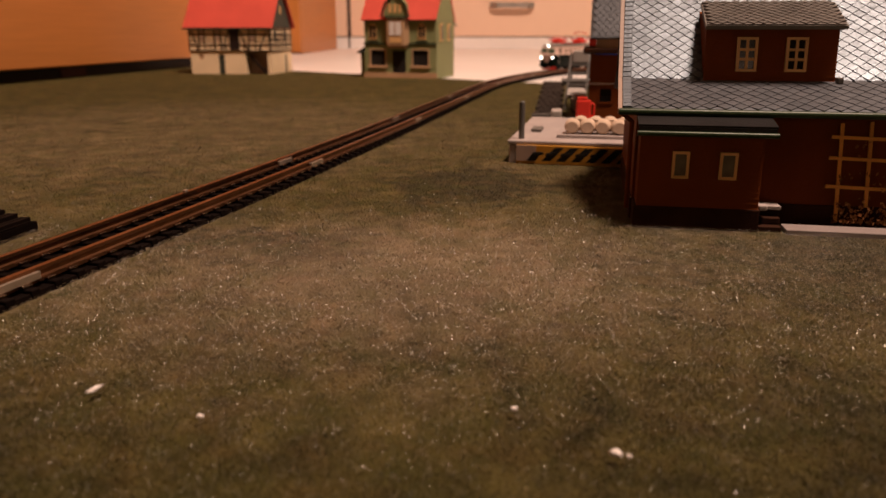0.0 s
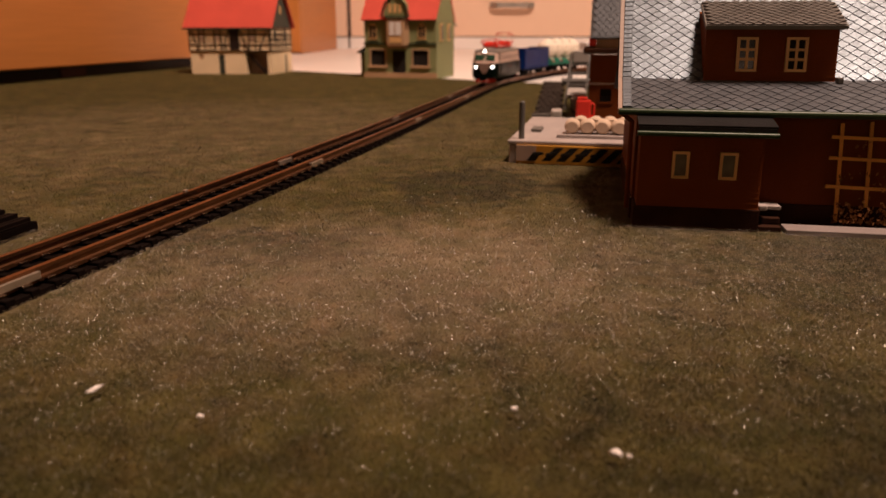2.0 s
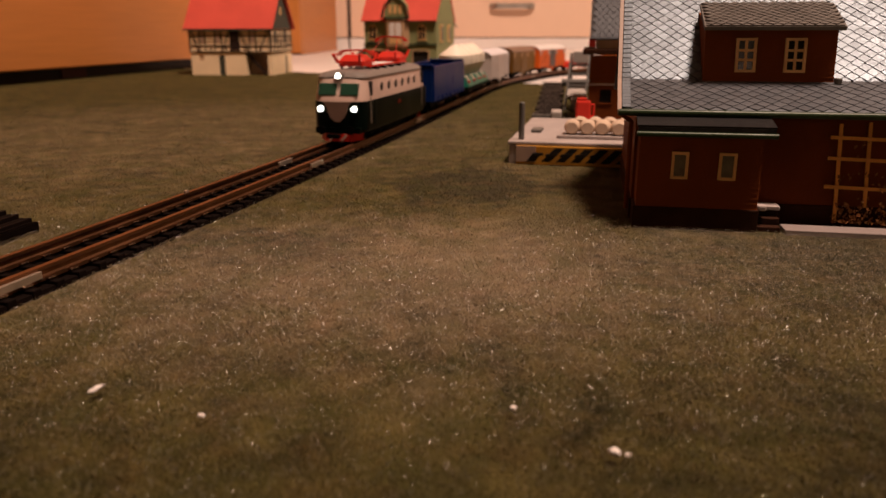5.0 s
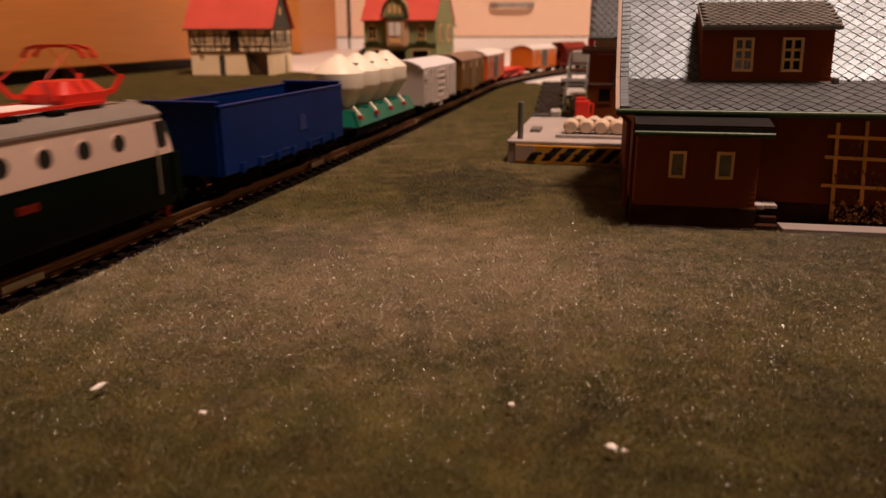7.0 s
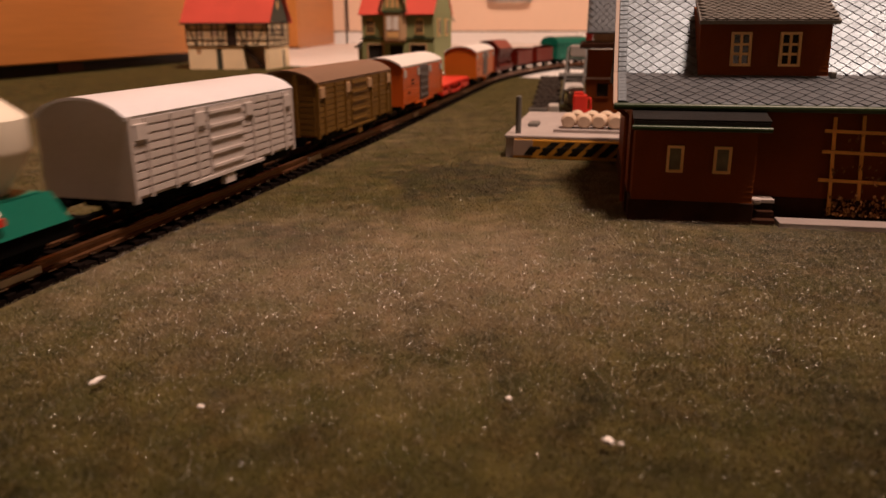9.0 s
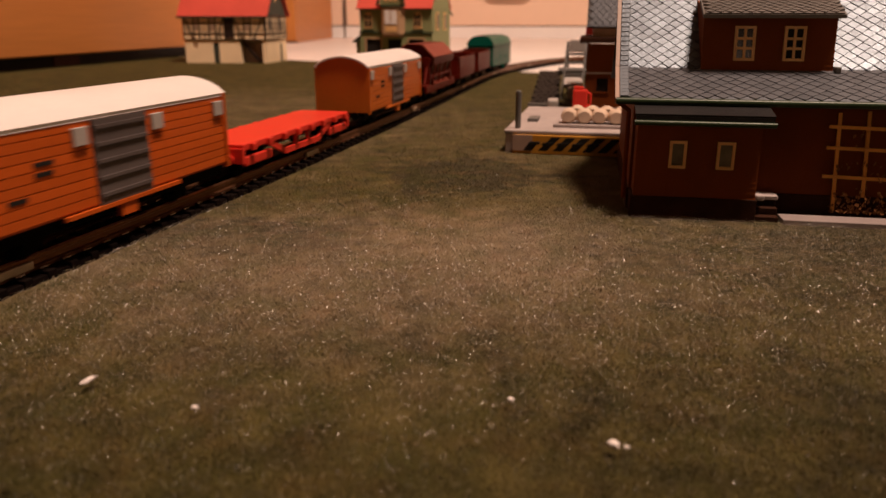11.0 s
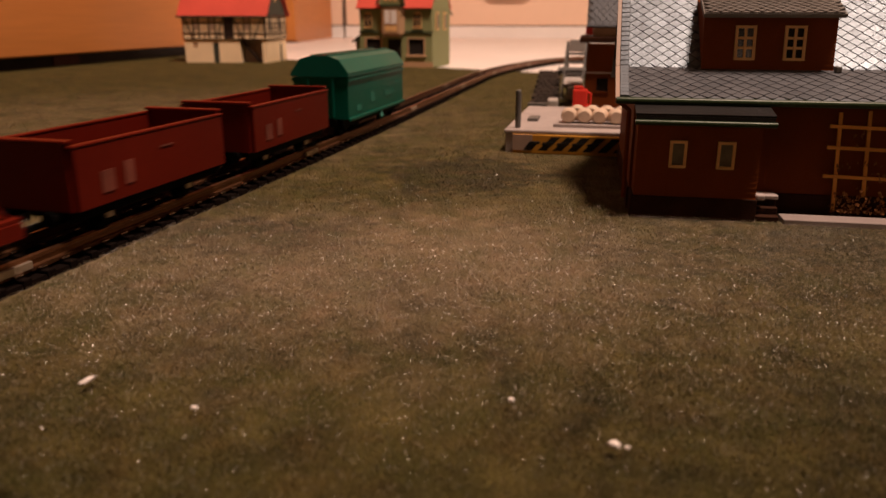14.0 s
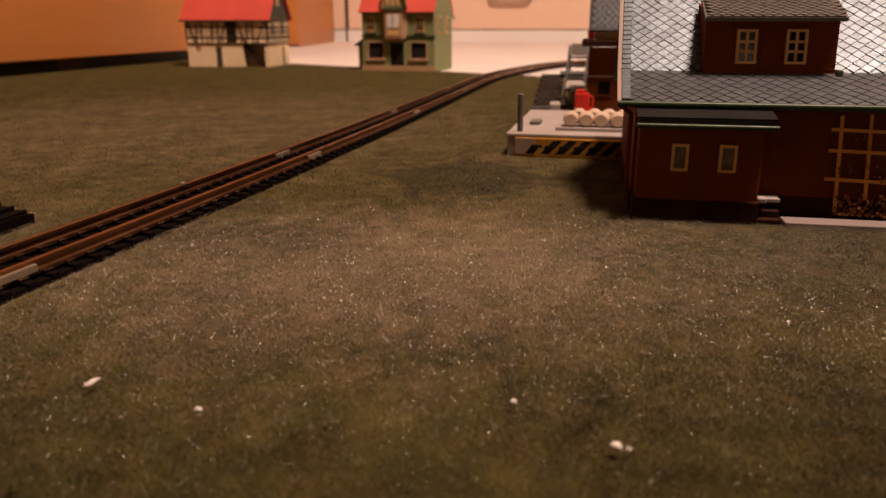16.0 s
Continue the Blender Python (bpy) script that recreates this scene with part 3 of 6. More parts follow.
def clapboard(bm, u0, u1, v, z0, z1, pitch=0.0016, depth=0.00028, back=0.0015):
    """Lapped boards on a wall that faces -v."""
    prof = [(v + back, z0)]
    z = z0
    while z < z1 - 1e-6:
        t = min(z + pitch, z1)
        prof += [(v - depth, z), (v, t)]
        z = t
    prof.append((v + back, z1))
    return prism(bm, prof, u0, u1)


def casement(parent, u0, u1, v, z0, z1, rows, glassmat, bars=0.0008, cols=2, lit=None):
    """A window in a wall that faces -v: frame, bars and panes."""
    w = new("window")
    w.empty_display_size = 0.002
    w.parent = parent
    f = 0.0008
    bm = bmesh.new()
    box(bm, u0 - f, u0, v - 0.0009, v + 0.0004, z0 - f, z1 + f)
    box(bm, u1, u1 + f, v - 0.0009, v + 0.0004, z0 - f, z1 + f)
    box(bm, u0, u1, v - 0.0009, v + 0.0004, z1, z1 + f)
    box(bm, u0, u1, v - 0.0012, v + 0.0004, z0 - f, z0)
    part("frame", bm, M["cream"], w)
    for i in range(1, cols):
        c = u0 + (u1 - u0) * i / cols
        part("glazing_bar", B(c - bars / 2, c + bars / 2, v - 0.0006, v + 0.0002, z0, z1), M["cream"], w)
    for i in range(1, rows):
        c = z0 + (z1 - z0) * i / rows
        part("glazing_bar", B(u0, u1, v - 0.0005, v + 0.0002, c - bars / 2, c + bars / 2), M["cream"], w)
    part("pane", B(u0, u1, v - 0.0001, v + 0.0003, z0, z1), glassmat, w)
    return w


SLOPE_LOW = (0.0085, 0.0345, 0.0250, 0.0426)
SLOPE_UP = (0.0250, 0.0426, 0.0600, 0.0815)


def station():
    st = thing("station_building", ST, "brown boarded model station with grey diamond slate roof", "model building")
    # main walls, plinth
    part("wall", clapboard(bmesh.new(), 0.0, 0.150, 0.012, 0.006, 0.0345), M["bark"], st)
    part("wall", B(0, 0.0015, 0.0136, 0.100, 0.006, 0.0345), M["bark"], st)
    part("wall", B(0.1485, 0.150, 0.0136, 0.100, 0.006, 0.0345), M["bark"], st)
    part("wall", B(0.0016, 0.1484, 0.0985, 0.100, 0.006, 0.0345), M["bark"], st)
    bm = bmesh.new()
    prism(bm, [(0.0125, 0.0346), (0.0255, 0.0415), (0.060, 0.0800), (0.0925, 0.0415), (0.0995, 0.0346)], 0.0, 0.0014)
    part("gable", bm, M["bark2"], st)
    part("plinth", B(-0.0006, 0.1506, 0.0113, 0.1006, -0.0015, 0.006, bev=0.0003), M["stone"], st, "dark stone plinth")
    # annex
    an = new("annex")
    an.empty_display_size = 0.005
    an.parent = st
    bm = clapboard(bmesh.new(), 0.0008, 0.0362, 0.0, 0.0062, 0.0285)
    part("wall", bm, M["bark2"], an)
    part("wall", B(0.0008, 0.0020, 0.0016, 0.0118, 0.0062, 0.030), M["bark2"], an)
    part("wall", B(0.0350, 0.0362, 0.0016, 0.0118, 0.0062, 0.030), M["bark2"], an)
    part("plinth", B(0.0, 0.0368, -0.0007, 0.0112, -0.0015, 0.0062, bev=0.0003), M["stone"], an, "dark stone plinth")
    bm = slabquad(bmesh.new(), [(-0.0002, -0.0018, 0.0311), (0.0390, -0.0018, 0.0311), (0.0390, 0.0118, 0.0336), (-0.0002, 0.0118, 0.0336)], 0.0006)
    part("roof", bm, M["annexroof"], an, "dark grey felt roof")
    part("fascia", B(0.0000, 0.0388, -0.0019, -0.0011, 0.0288, 0.0305), M["annexroof"], an, "black fascia board")
    bm = rod(bmesh.new(), (-0.0004, -0.0027, 0.0286), (0.0392, -0.0027, 0.0286), 0.0008, 12)
    part("gutter", bm, M["gutter"], an, "dark green gutter", smooth=True)
    for u0, u1 in ((0.0112, 0.0145), (0.0248, 0.0282)):
        casement(an, u0, u1, -0.0004, 0.0159, 0.0224, 1, M["curtain"], cols=1)
    # steps and platform slab
    for i in range(3):
        part("step", B(0.0370, 0.0438 - 0.0000, 0.0006 + i * 0.0028, 0.0112, -0.001 + i * 0.0021, 0.0010 + i * 0.0021, bev=0.0003), M["stone"], st)
    part("step_cap", B(0.0368, 0.0440, 0.0052, 0.0112, 0.0052, 0.0064, bev=0.0002), M["slab"], st, "pale worn step cap")
    part("door_sill", B(0.0368, 0.0395, 0.0018, 0.0050, 0.0054, 0.0072, bev=0.0005), M["slab"], st)
    part("paving_slab", B(0.0446, 0.130, -0.0016, 0.0060, -0.0015, 0.0009, bev=0.0003), M["paving"], st, "pale grey concrete paving slab")
    # roof bed, both slopes and the back
    for y0, z0, y1, z1 in (SLOPE_LOW, SLOPE_UP):
        part("roof", slabquad(bmesh.new(), [(-0.005, y0, z0), (0.155, y0, z0), (0.155, y1, z1), (-0.005, y1, z1)], 0.0010), M["slatebed"], st, "grey slate roof")
    part("roof", slabquad(bmesh.new(), [(0.155, 0.091, 0.0426), (-0.005, 0.091, 0.0426), (-0.005, 0.060, 0.0815), (0.155, 0.060, 0.0815)], 0.0010), M["slatebed"], st)
    part("roof", slabquad(bmesh.new(), [(0.155, 0.1055, 0.0345), (-0.005, 0.1055, 0.0345), (-0.005, 0.091, 0.0426), (0.155, 0.091, 0.0426)], 0.0010), M["slatebed"], st)
    # verge trim, gutter, downpipe
    bm = bmesh.new()
    bar(bm, (-0.0055, 0.0078, 0.0338), (-0.0055, 0.0250, 0.0424), 0.0012, 0.0018)
    bar(bm, (-0.0055, 0.0250, 0.0426), (-0.0055, 0.060, 0.0817), 0.0012, 0.0018)
    part("verge", bm, M["verge"], st, "pale pinkish verge board")
    part("gutter", rod(bmesh.new(), (-0.0058, 0.0076, 0.0338), (0.156, 0.0076, 0.0338), 0.00105, 12), M["gutter"], st, "dark green gutter", smooth=True)
    bm = rod(bmesh.new(), (-0.0048, 0.0078, 0.0332), (-0.0016, 0.0104, 0.0305), 0.0007, 10)
    rod(bm, (-0.0016, 0.0104, 0.0307), (-0.0016, 0.0104, 0.003), 0.0007, 10)
    part("downpipe", bm, M["bark"], st, "thin dark downpipe")
    # dormer
    global DORMER
    do = DORMER = new("dormer")
    do.empty_display_size = 0.005
    do.parent = st
    part("wall", clapboard(bmesh.new(), 0.0204, 0.0594, 0.0240, 0.0424, 0.0590, pitch=0.0014), M["bark2"], do)
    for u in (0.0204, 0.0582):
        bm = prism(bmesh.new(), [(0.0256, 0.0424), (0.0256, 0.0590), (0.0440, 0.0640)], u, u + 0.0012)
        part("cheek", bm, M["bark"], do)
    bm = slabquad(bmesh.new(), [(0.0183, 0.0205, 0.0592), (0.0594, 0.0205, 0.0592), (0.0594, 0.0400, 0.0666), (0.0183, 0.0400, 0.0666)], 0.0012)
    part("roof", bm, M["slate_brown"], do, "weathered grey dormer roof")
    part("flashing", B(0.0598, 0.0616, 0.0222, 0.0262, 0.0418, 0.0438, bev=0.0004), M["grey"], do)
    casement(do, 0.0306, 0.0351, 0.0234, 0.0462, 0.0550, 3, M["glass"])
    casement(do, 0.0451, 0.0497, 0.0234, 0.0462, 0.0550, 3, M["dark"])
    # the dormer stands a little askew
    for ob in do.children_recursive:
        if ob.type == "MESH":
            for q in ob.data.vertices:
                q.co.x += (0.055 if ob.name.startswith("roof") else -0.03) * (q.co.z - 0.0424)
    # trellis and creeper
    tr = new("trellis")
    tr.empty_display_size = 0.005
    tr.parent = st
    for u, za, zb in ((0.0592, 0.0015, 0.0312), (0.0672, 0.006, 0.0318), (0.0757, 0.004, 0.0318), (0.084, 0.002, 0.031)):
        bm = bar(bmesh.new(), (u + 0.0022, 0.0108, za), (u + 0.0004, 0.0108, zb), 0.0010, 0.0007, up=(0, 1, 0))
        part("slat", bm, M["lattice"], tr)
    for z in (0.0118, 0.0205, 0.0268):
        bm = bar(bmesh.new(), (0.0570, 0.0102, z + 0.0004), (0.0860, 0.0102, z - 0.0004), 0.0010, 0.0007, up=(0, 1, 0))
        part("slat", bm, M["lattice"], tr)
    rng = random.Random(5)
    bm = bmesh.new()
    for i in range(620):
        u = rng.uniform(0.0600, 0.088)
        z = 0.0015 + rng.random() ** 2.2 * 0.026
        if noise.noise((u * 160, z * 160, 1.1)) < 0.10 and z > 0.008:
            continue
        r = rng.uniform(0.0003, 0.0009)
        c = Vector((u, 0.0098 - rng.random() * 0.0016, z))
        q = Euler((rng.uniform(0, 6), rng.uniform(0, 6), rng.uniform(0, 6))).to_matrix()
        vs = [bm.verts.new(c + q @ Vector(p) * r) for p in ((-1, 0, 0), (0, -0.7, 0.2), (1, 0, 0), (0, 0.7, 0.2))]
        bm.faces.new(vs)
    tagged(part("creeper", bm, M["leaf"], tr, "dry brown foam creeper"), kind="stuff")
    return st


STATION = station()

# ------------------------------------------------------------------ loading ramp
RA = pose(0.0303, 0.3439, 0, 0, 0, -13)


def ramp():
    r = thing("loading_platform", RA, "pale grey loading platform with a striped warning edge", "platform")
    part("body", B(0, 0.105, 0.0, 0.098, -0.0015, 0.0079, bev=0.0004), M["slab"], r)
    part("deck", B(-0.0006, 0.1056, -0.0006, 0.0986, 0.0080, 0.0096, bev=0.0004), M["slab"], r)
    pl = part("warning_board", B(0.0035, 0.104, -0.0016, -0.0007, -0.0008, 0.0079, bev=0.0004), M["warn"], r, "orange warning board")
    bm = bmesh.new()
    box(bm, 0.0036, 0.0125, -0.0020, -0.0017, 0.0006, 0.0078, bev=0.0001)
    part("worn_patch", bm, M["verge"], r, "pale worn patch")
    for i in range(13):
        u = 0.0085 + i * 0.0066
        t = 0.0060 if i else 0.003
        bm = slabquad(bmesh.new(), [(u, -0.00235, 0.0009), (u + 0.0040, -0.00235, 0.0009), (u + 0.0040 + t, -0.00235, 0.0071 if i else 0.005), (u + t, -0.00235, 0.0071 if i else 0.005)], -0.0005)
        part("stripe", bm, M["warnblack"], r)
    for u in (0.0100, 0.0163, 0.0228, 0.0294, 0.0360):
        bm = slabquad(bmesh.new(), [(u + 0.0006, -0.00290, 0.0034), (u + 0.0062, -0.00290, 0.0039), (u + 0.0060, -0.00290, 0.0050), (u + 0.0010, -0.00290, 0.0046)], -0.0005)
        part("cross_stroke", bm, M["warnblack"], r)
    bm = rod(bmesh.new(), (0.0048, 0.006, 0.0096), (0.0048, 0.006, 0.0262), 0.00135, 14)
    rod(bm, (0.0048, 0.006, 0.0262), (0.0048, 0.006, 0.0268), 0.00135, 14, 0.0008)
    part("post", bm, M["grey"], r, "dark grey round post", smooth=True)
    part("plate", B(0.0065, 0.0115, 0.030, 0.042, 0.0096, 0.0112, bev=0.0003), M["grey"], r)


ramp()


def sack_mesh():
    bm = bmesh.new()
    rings = []
    for k in range(9):
        a = k / 8
        x = -0.0048 + 0.0096 * a
        r = 0.0036 * (1 - abs(2 * a - 1) ** 5 * 0.28)
        rings.append([(r * math.cos(t) * 1.03, x, 0.0034 + r * 0.95 * math.sin(t)) for t in [2 * math.pi * i / 18 for i in range(18)]])
    loft(bm, rings)
    return mesh_of("sack", bm, M["sack"], True)


def sacks():
    pal = tagged(new("pallet", mesh_of("pallet", B(0.0205, 0.064, 0.012, 0.040, 0.0096, 0.0112, bev=0.0003), M["slab"])), "low pale board under the barrels", "pallet")
    pal.matrix_basis = RA
    me = sack_mesh()
    rng = random.Random(3)
    for row, v in ((0, 0.019), (1, 0.031)):
        for i in range(6):
            ob = new("barrel", me)
            ob.matrix_basis = RA @ pose(0.0272 + i * 0.0071 + row * 0.0030, v + rng.uniform(-0.0006, 0.0006), 0.0112, 0, 0, rng.uniform(-6, 6))
            tagged(ob, "small pale beige barrel lying on the platform", "barrel", "barrels on the platform")


sacks()


def can():
    c = thing("fuel_can", RA @ pose(0.0288, 0.0865, 0.0096, 0, 0, 6), "bright red plastic fuel can with a side handle", "fuel can")
    part("body", B(-0.0040, 0.0040, -0.0028, 0.0028, 0, 0.0112, bev=0.0009), M["red"], c)
    part("cap", B(-0.0036, 0.0018, -0.002, 0.002, 0.0113, 0.0128, bev=0.0005), M["red"], c)
    bm = bmesh.new()
    for a, b in (((0.0040, 0, 0.0095), (0.0058, 0, 0.0088)), ((0.0058, 0, 0.0088), (0.0058, 0, 0.0030)), ((0.0058, 0, 0.0030), (0.0040, 0, 0.0022))):
        rod(bm, a, b, 0.0006, 8)
    part("handle", bm, M["red"], c)


can()


def cobble_ramp():
    r = thing("coal_ramp", pose(0.0707, 0.52, 0, 0, 0, -9.5), "dark cobbled ramp sloping up behind the platform", "ramp")
    bm = bmesh.new()
    prism(bm, [(0.0, -0.0012), (0.0, 0.0008), (0.183, 0.0124), (0.183, -0.0012)], -0.0085, 0.0095)
    part("base", bm, M["dark"], r)
    bm = bmesh.new()
    box(bm, -0.0020, 0.0020, -0.0060, 0.0060, -0.0006, 0.0008, bev=0.0005)
    me = mesh_of("cobble", bm, M["coal"])
    rng = random.Random(2)
    for j in range(13):
        for i in range(4):
            u = -0.0060 + i * 0.0044 + (0.0011 if j % 2 else -0.0011)
            v = 0.0075 + j * 0.0138
            piece("cobble", me, r, pose(u, v, 0.0010 + v * 0.0634 + rng.uniform(0, 0.0004), 3.6, 0, rng.uniform(-4, 4)))
    part("edge", B(-0.0098, 0.0105, -0.0035, -0.0003, -0.0012, 0.0030, bev=0.0004), M["grey"], r)
    part("block", B(0.0035, 0.0105, -0.012, 0.004, 0.0, 0.0062, bev=0.001), M["palegrey"], r)


cobble_ramp()


def loader():
    c = thing("coal_loader", pose(0.1070, 0.600, 0, 0, 0, -10), "grey model coal loader with inclined frame and chute", "coal loader")
    for x in (-0.0075, 0.0068):
        bm = bar(bmesh.new(), (x - 0.003, -0.02, -0.001), (x, 0.004, 0.0405), 0.0016, 0.0022)
        part("upright", bm, M["grey"], c)
        bm = bar(bmesh.new(), (x + 0.0012, 0.03, -0.001), (x, 0.005, 0.0405), 0.0016, 0.0022)
        part("upright", bm, M["grey"], c)
    part("hood", B(-0.0062, 0.0062, -0.001, 0.012, 0.0335, 0.0425, bev=0.0007), M["palegrey"], c)
    for z, y in ((0.008, -0.014), (0.017, -0.008), (0.0255, -0.004), (0.032, 0.0)):
        part("rung", rod(bmesh.new(), (-0.0085, y, z), (0.0075, y, z), 0.0009, 8), M["grey"], c)
    part("drum", rod(bmesh.new(), (-0.014, -0.006, 0.0195), (0.010, -0.006, 0.0195), 0.0026, 16), M["grey"], c, smooth=True)
    bm = slabquad(bmesh.new(), [(-0.009, -0.022, 0.0105), (0.005, -0.022, 0.0105), (0.005, -0.004, 0.0165), (-0.009, -0.004, 0.0165)], 0.001)
    part("chute", bm, M["palegrey"], c, "pale grey chute")
    part("bin", B(-0.006, 0.006, -0.026, -0.006, -0.001, 0.0085, bev=0.0008), M["palegrey"], c)
    part("motor_box", B(0.0080, 0.0130, -0.004, 0.004, -0.001, 0.039, bev=0.001), M["dark"], c)


loader()


def shed():
    s = thing("goods_shed", pose(0.0963, 0.505, 0, 0, 0, -11), "brown boarded goods shed with grey slate roof", "model building")
    part("wall", clapboard(bmesh.new(), 0, 0.075, 0, 0.024, 0.0425, pitch=0.0022), M["bark2"], s)
    bm = bmesh.new()
    box(bm, 0.0, 0.0068, 0, 0.0018, -0.0015, 0.0238)
    box(bm, 0.0148, 0.075, 0, 0.0018, -0.0015, 0.0238)
    box(bm, 0.0068, 0.0148, 0, 0.0018, -0.0015, 0.0120)
    box(bm, 0.0068, 0.0148, 0, 0.0018, 0.0208, 0.0238)
    part("wall", bm, M["bark2"], s)
    part("wall", B(0, 0.0018, 0.0019, 0.07, -0.0015, 0.0425), M["bark"], s)
    part("string_course", B(-0.0006, 0.0756, -0.0009, -0.0001, 0.0236, 0.0245), M["verge"], s)
    w = new("window")
    w.parent = s
    w.empty_display_size = 0.002
    bm = bmesh.new()
    box(bm, 0.0062, 0.0070, -0.0006, 0.0010, 0.0113, 0.0214)
    box(bm, 0.0146, 0.0154, -0.0006, 0.0010, 0.0113, 0.0214)
    box(bm, 0.0070, 0.0146, -0.0006, 0.0010, 0.0113, 0.0121)
    part("frame", bm, M["bark2"], w)
    part("pane", B(0.0068, 0.0148, 0.0010, 0.0014, 0.0120, 0.0208), M["dark"], w)
    part("cornice", B(-0.0050, 0.0775, -0.005, 0.072, 0.0430, 0.0466, bev=0.0006), M["stone"], s, "dark brown cornice")
    part("upper_wall", B(0.003, 0.075, 0.001, 0.07, 0.0467, 0.0535), M["tan"], s)
    bed = slabquad(bmesh.new(), [(-0.001, -0.004, 0.0530), (0.078, -0.004, 0.0530), (0.078, 0.026, 0.098), (-0.001, 0.026, 0.098)], 0.0012)
    part("roof", bed, M["slatebed"], s, "grey slate roof")
    bed = slabquad(bmesh.new(), [(0.078, 0.058, 0.0530), (-0.001, 0.058, 0.0530), (-0.001, 0.026, 0.098), (0.078, 0.026, 0.098)], 0.0012)
    part("roof", bed, M["slatebed"], s, "grey slate roof")
    bm = prism(bmesh.new(), [(0.001, 0.0536), (0.026, 0.095), (0.056, 0.0536)], 0.001, 0.0024)
    part("gable", bm, M["bark2"], s)
    part("red_flap", B(-0.0015, 0.0028, -0.002, 0.004, 0.0480, 0.0528, bev=0.0003), M["red"], s)
    return s


SHED = shed()

# ------------------------------------------------------------------ half-timbered house
HT = pose(-0.348, 1.070, 0, 0, 0, -7)


def timber_house():
    h = thing("half_timbered_house", HT, "half-timbered model house with cream walls and red roof", "model building")
    W, D, Z1, Z2, ZR = 0.1145, 0.088, 0.0292, 0.0615, 0.122
    # ground floor with the passage opening and door
    bm = bmesh.new()
    box(bm, 0, 0.0115, 0, 0.002, -0.0015, Z1)
    box(bm, 0.0185, 0.0400, 0, 0.002, -0.0015, Z1)
    box(bm, 0.0115, 0.0185, 0, 0.002, -0.0015, 0.0190)
    box(bm, 0.0115, 0.0185, 0, 0.002, 0.0262, Z1)
    box(bm, 0.0400, 0.0485, 0, 0.002, 0.0262, Z1)
    box(bm, 0.0485, 0.0785, 0, 0.002, -0.0015, Z1)
    box(bm, 0.1095, W, 0, 0.002, -0.0015, Z1)
    part("wall", bm, M["limewash"], h)
    bm = bmesh.new()
    box(bm, W - 0.002, W, 0.0021, 0.060, -0.0015, Z1)
    box(bm, W - 0.002, W, 0.069, D, -0.0015, Z1)
    box(bm, W - 0.002, W, 0.060, 0.069, 0.024, Z1)
    part("wall", bm, M["limewash"], h)
    part("wall", B(0, 0.002, 0.0021, D, -0.0015, Z1), M["limewash"], h)
    part("wall", B(0.0021, W - 0.0021, D - 0.002, D, -0.0015, Z1), M["limewash"], h)
    part("side_door", B(W - 0.0016, W - 0.0006, 0.0602, 0.0688, -0.001, 0.0238), M["gable"], h)
    part("window_pane", B(0.0116, 0.0184, 0.0008, 0.0014, 0.0191, 0.0261), M["tan"], h)
    bm = bmesh.new()
    pts = [(0.0402 + 0.0, -0.001), (0.0483, -0.001), (0.0483, 0.0215)] + [(0.04425 + 0.004 * math.cos(a), 0.0215 + 0.0045 * math.sin(a)) for a in [math.pi * k / 8 for k in range(1, 8)]] + [(0.0402, 0.0215)]
    a = [bm.verts.new((x, 0.0008, z)) for x, z in pts]
    b = [bm.verts.new((x, 0.0018, z)) for x, z in pts]
    bm.faces.new(a)
    bm.faces.new(b[::-1])
    for i in range(len(pts)):
        bm.faces.new((a[i], b[i], b[(i + 1) % len(pts)], a[(i + 1) % len(pts)]))
    part("door", bm, M["gable"], h, "dark green arched door")
    part("passage_wall", B(0.0740, 0.1095, 0.0150, 0.0160, -0.001, Z1), M["verge"], h)
    part("passage_wall", B(0.0770, 0.0784, 0.0021, 0.0149, -0.001, Z1), M["limewash"], h)
    part("passage_wall", B(0.1096, 0.1110, 0.0021, 0.0149, -0.001, Z1), M["limewash"], h)
    bm = bmesh.new()
    for i in range(9):
        box(bm, 0.0800 + i * 0.0026, 0.0830 + i * 0.0026, 0.0040, 0.0130, 0.0245 - i * 0.0030, 0.0262 - i * 0.0030)
    bar(bm, (0.080, 0.0035, 0.0285), (0.105, 0.0035, 0.0005), 0.0016, 0.0034)
    part("staircase", bm, M["timber"], h, "dark wooden staircase in the passage")
    # timbered storey
    part("upper_wall", B(-0.0006, W + 0.0006, -0.0006, D, Z1 + 0.0001, Z2), M["limewash"], h)
    beams = []
    t = 0.00060
    ux = [0.0, 0.0145, 0.0225, 0.0365, 0.0455, 0.0585, 0.0705, 0.0855, 0.0945, W - 0.0002]
    for z in (Z1 + 0.0014, Z1 + 0.0092, Z1 + 0.0225, Z2 - 0.0010):
        beams.append(((-0.001, z), (W + 0.001, z)))
    for u in ux:
        beams.append(((u, Z1 + 0.001), (u, Z2)))
    for u in (0.030, 0.052, 0.078, 0.101):
        beams.append(((u, Z1 + 0.001), (u, Z1 + 0.0092)))
    for a, b in (((0.003, Z2 - 0.002), (0.0125, Z1 + 0.002)), ((0.047, Z1 + 0.002), (0.0575, Z2 - 0.002)), ((0.0715, Z2 - 0.002), (0.0835, Z1 + 0.002)), ((0.0985, Z1 + 0.002), (0.112, Z2 - 0.002))):
        beams.append((a, b))
    for a, b in beams:
        bm = bar(bmesh.new(), (a[0], -0.0011, a[1]), (b[0], -0.0011, b[1]), 2 * t, 0.0012, up=(0, 1, 0))
        part("beam", bm, M["timber"], h)
    sb = []
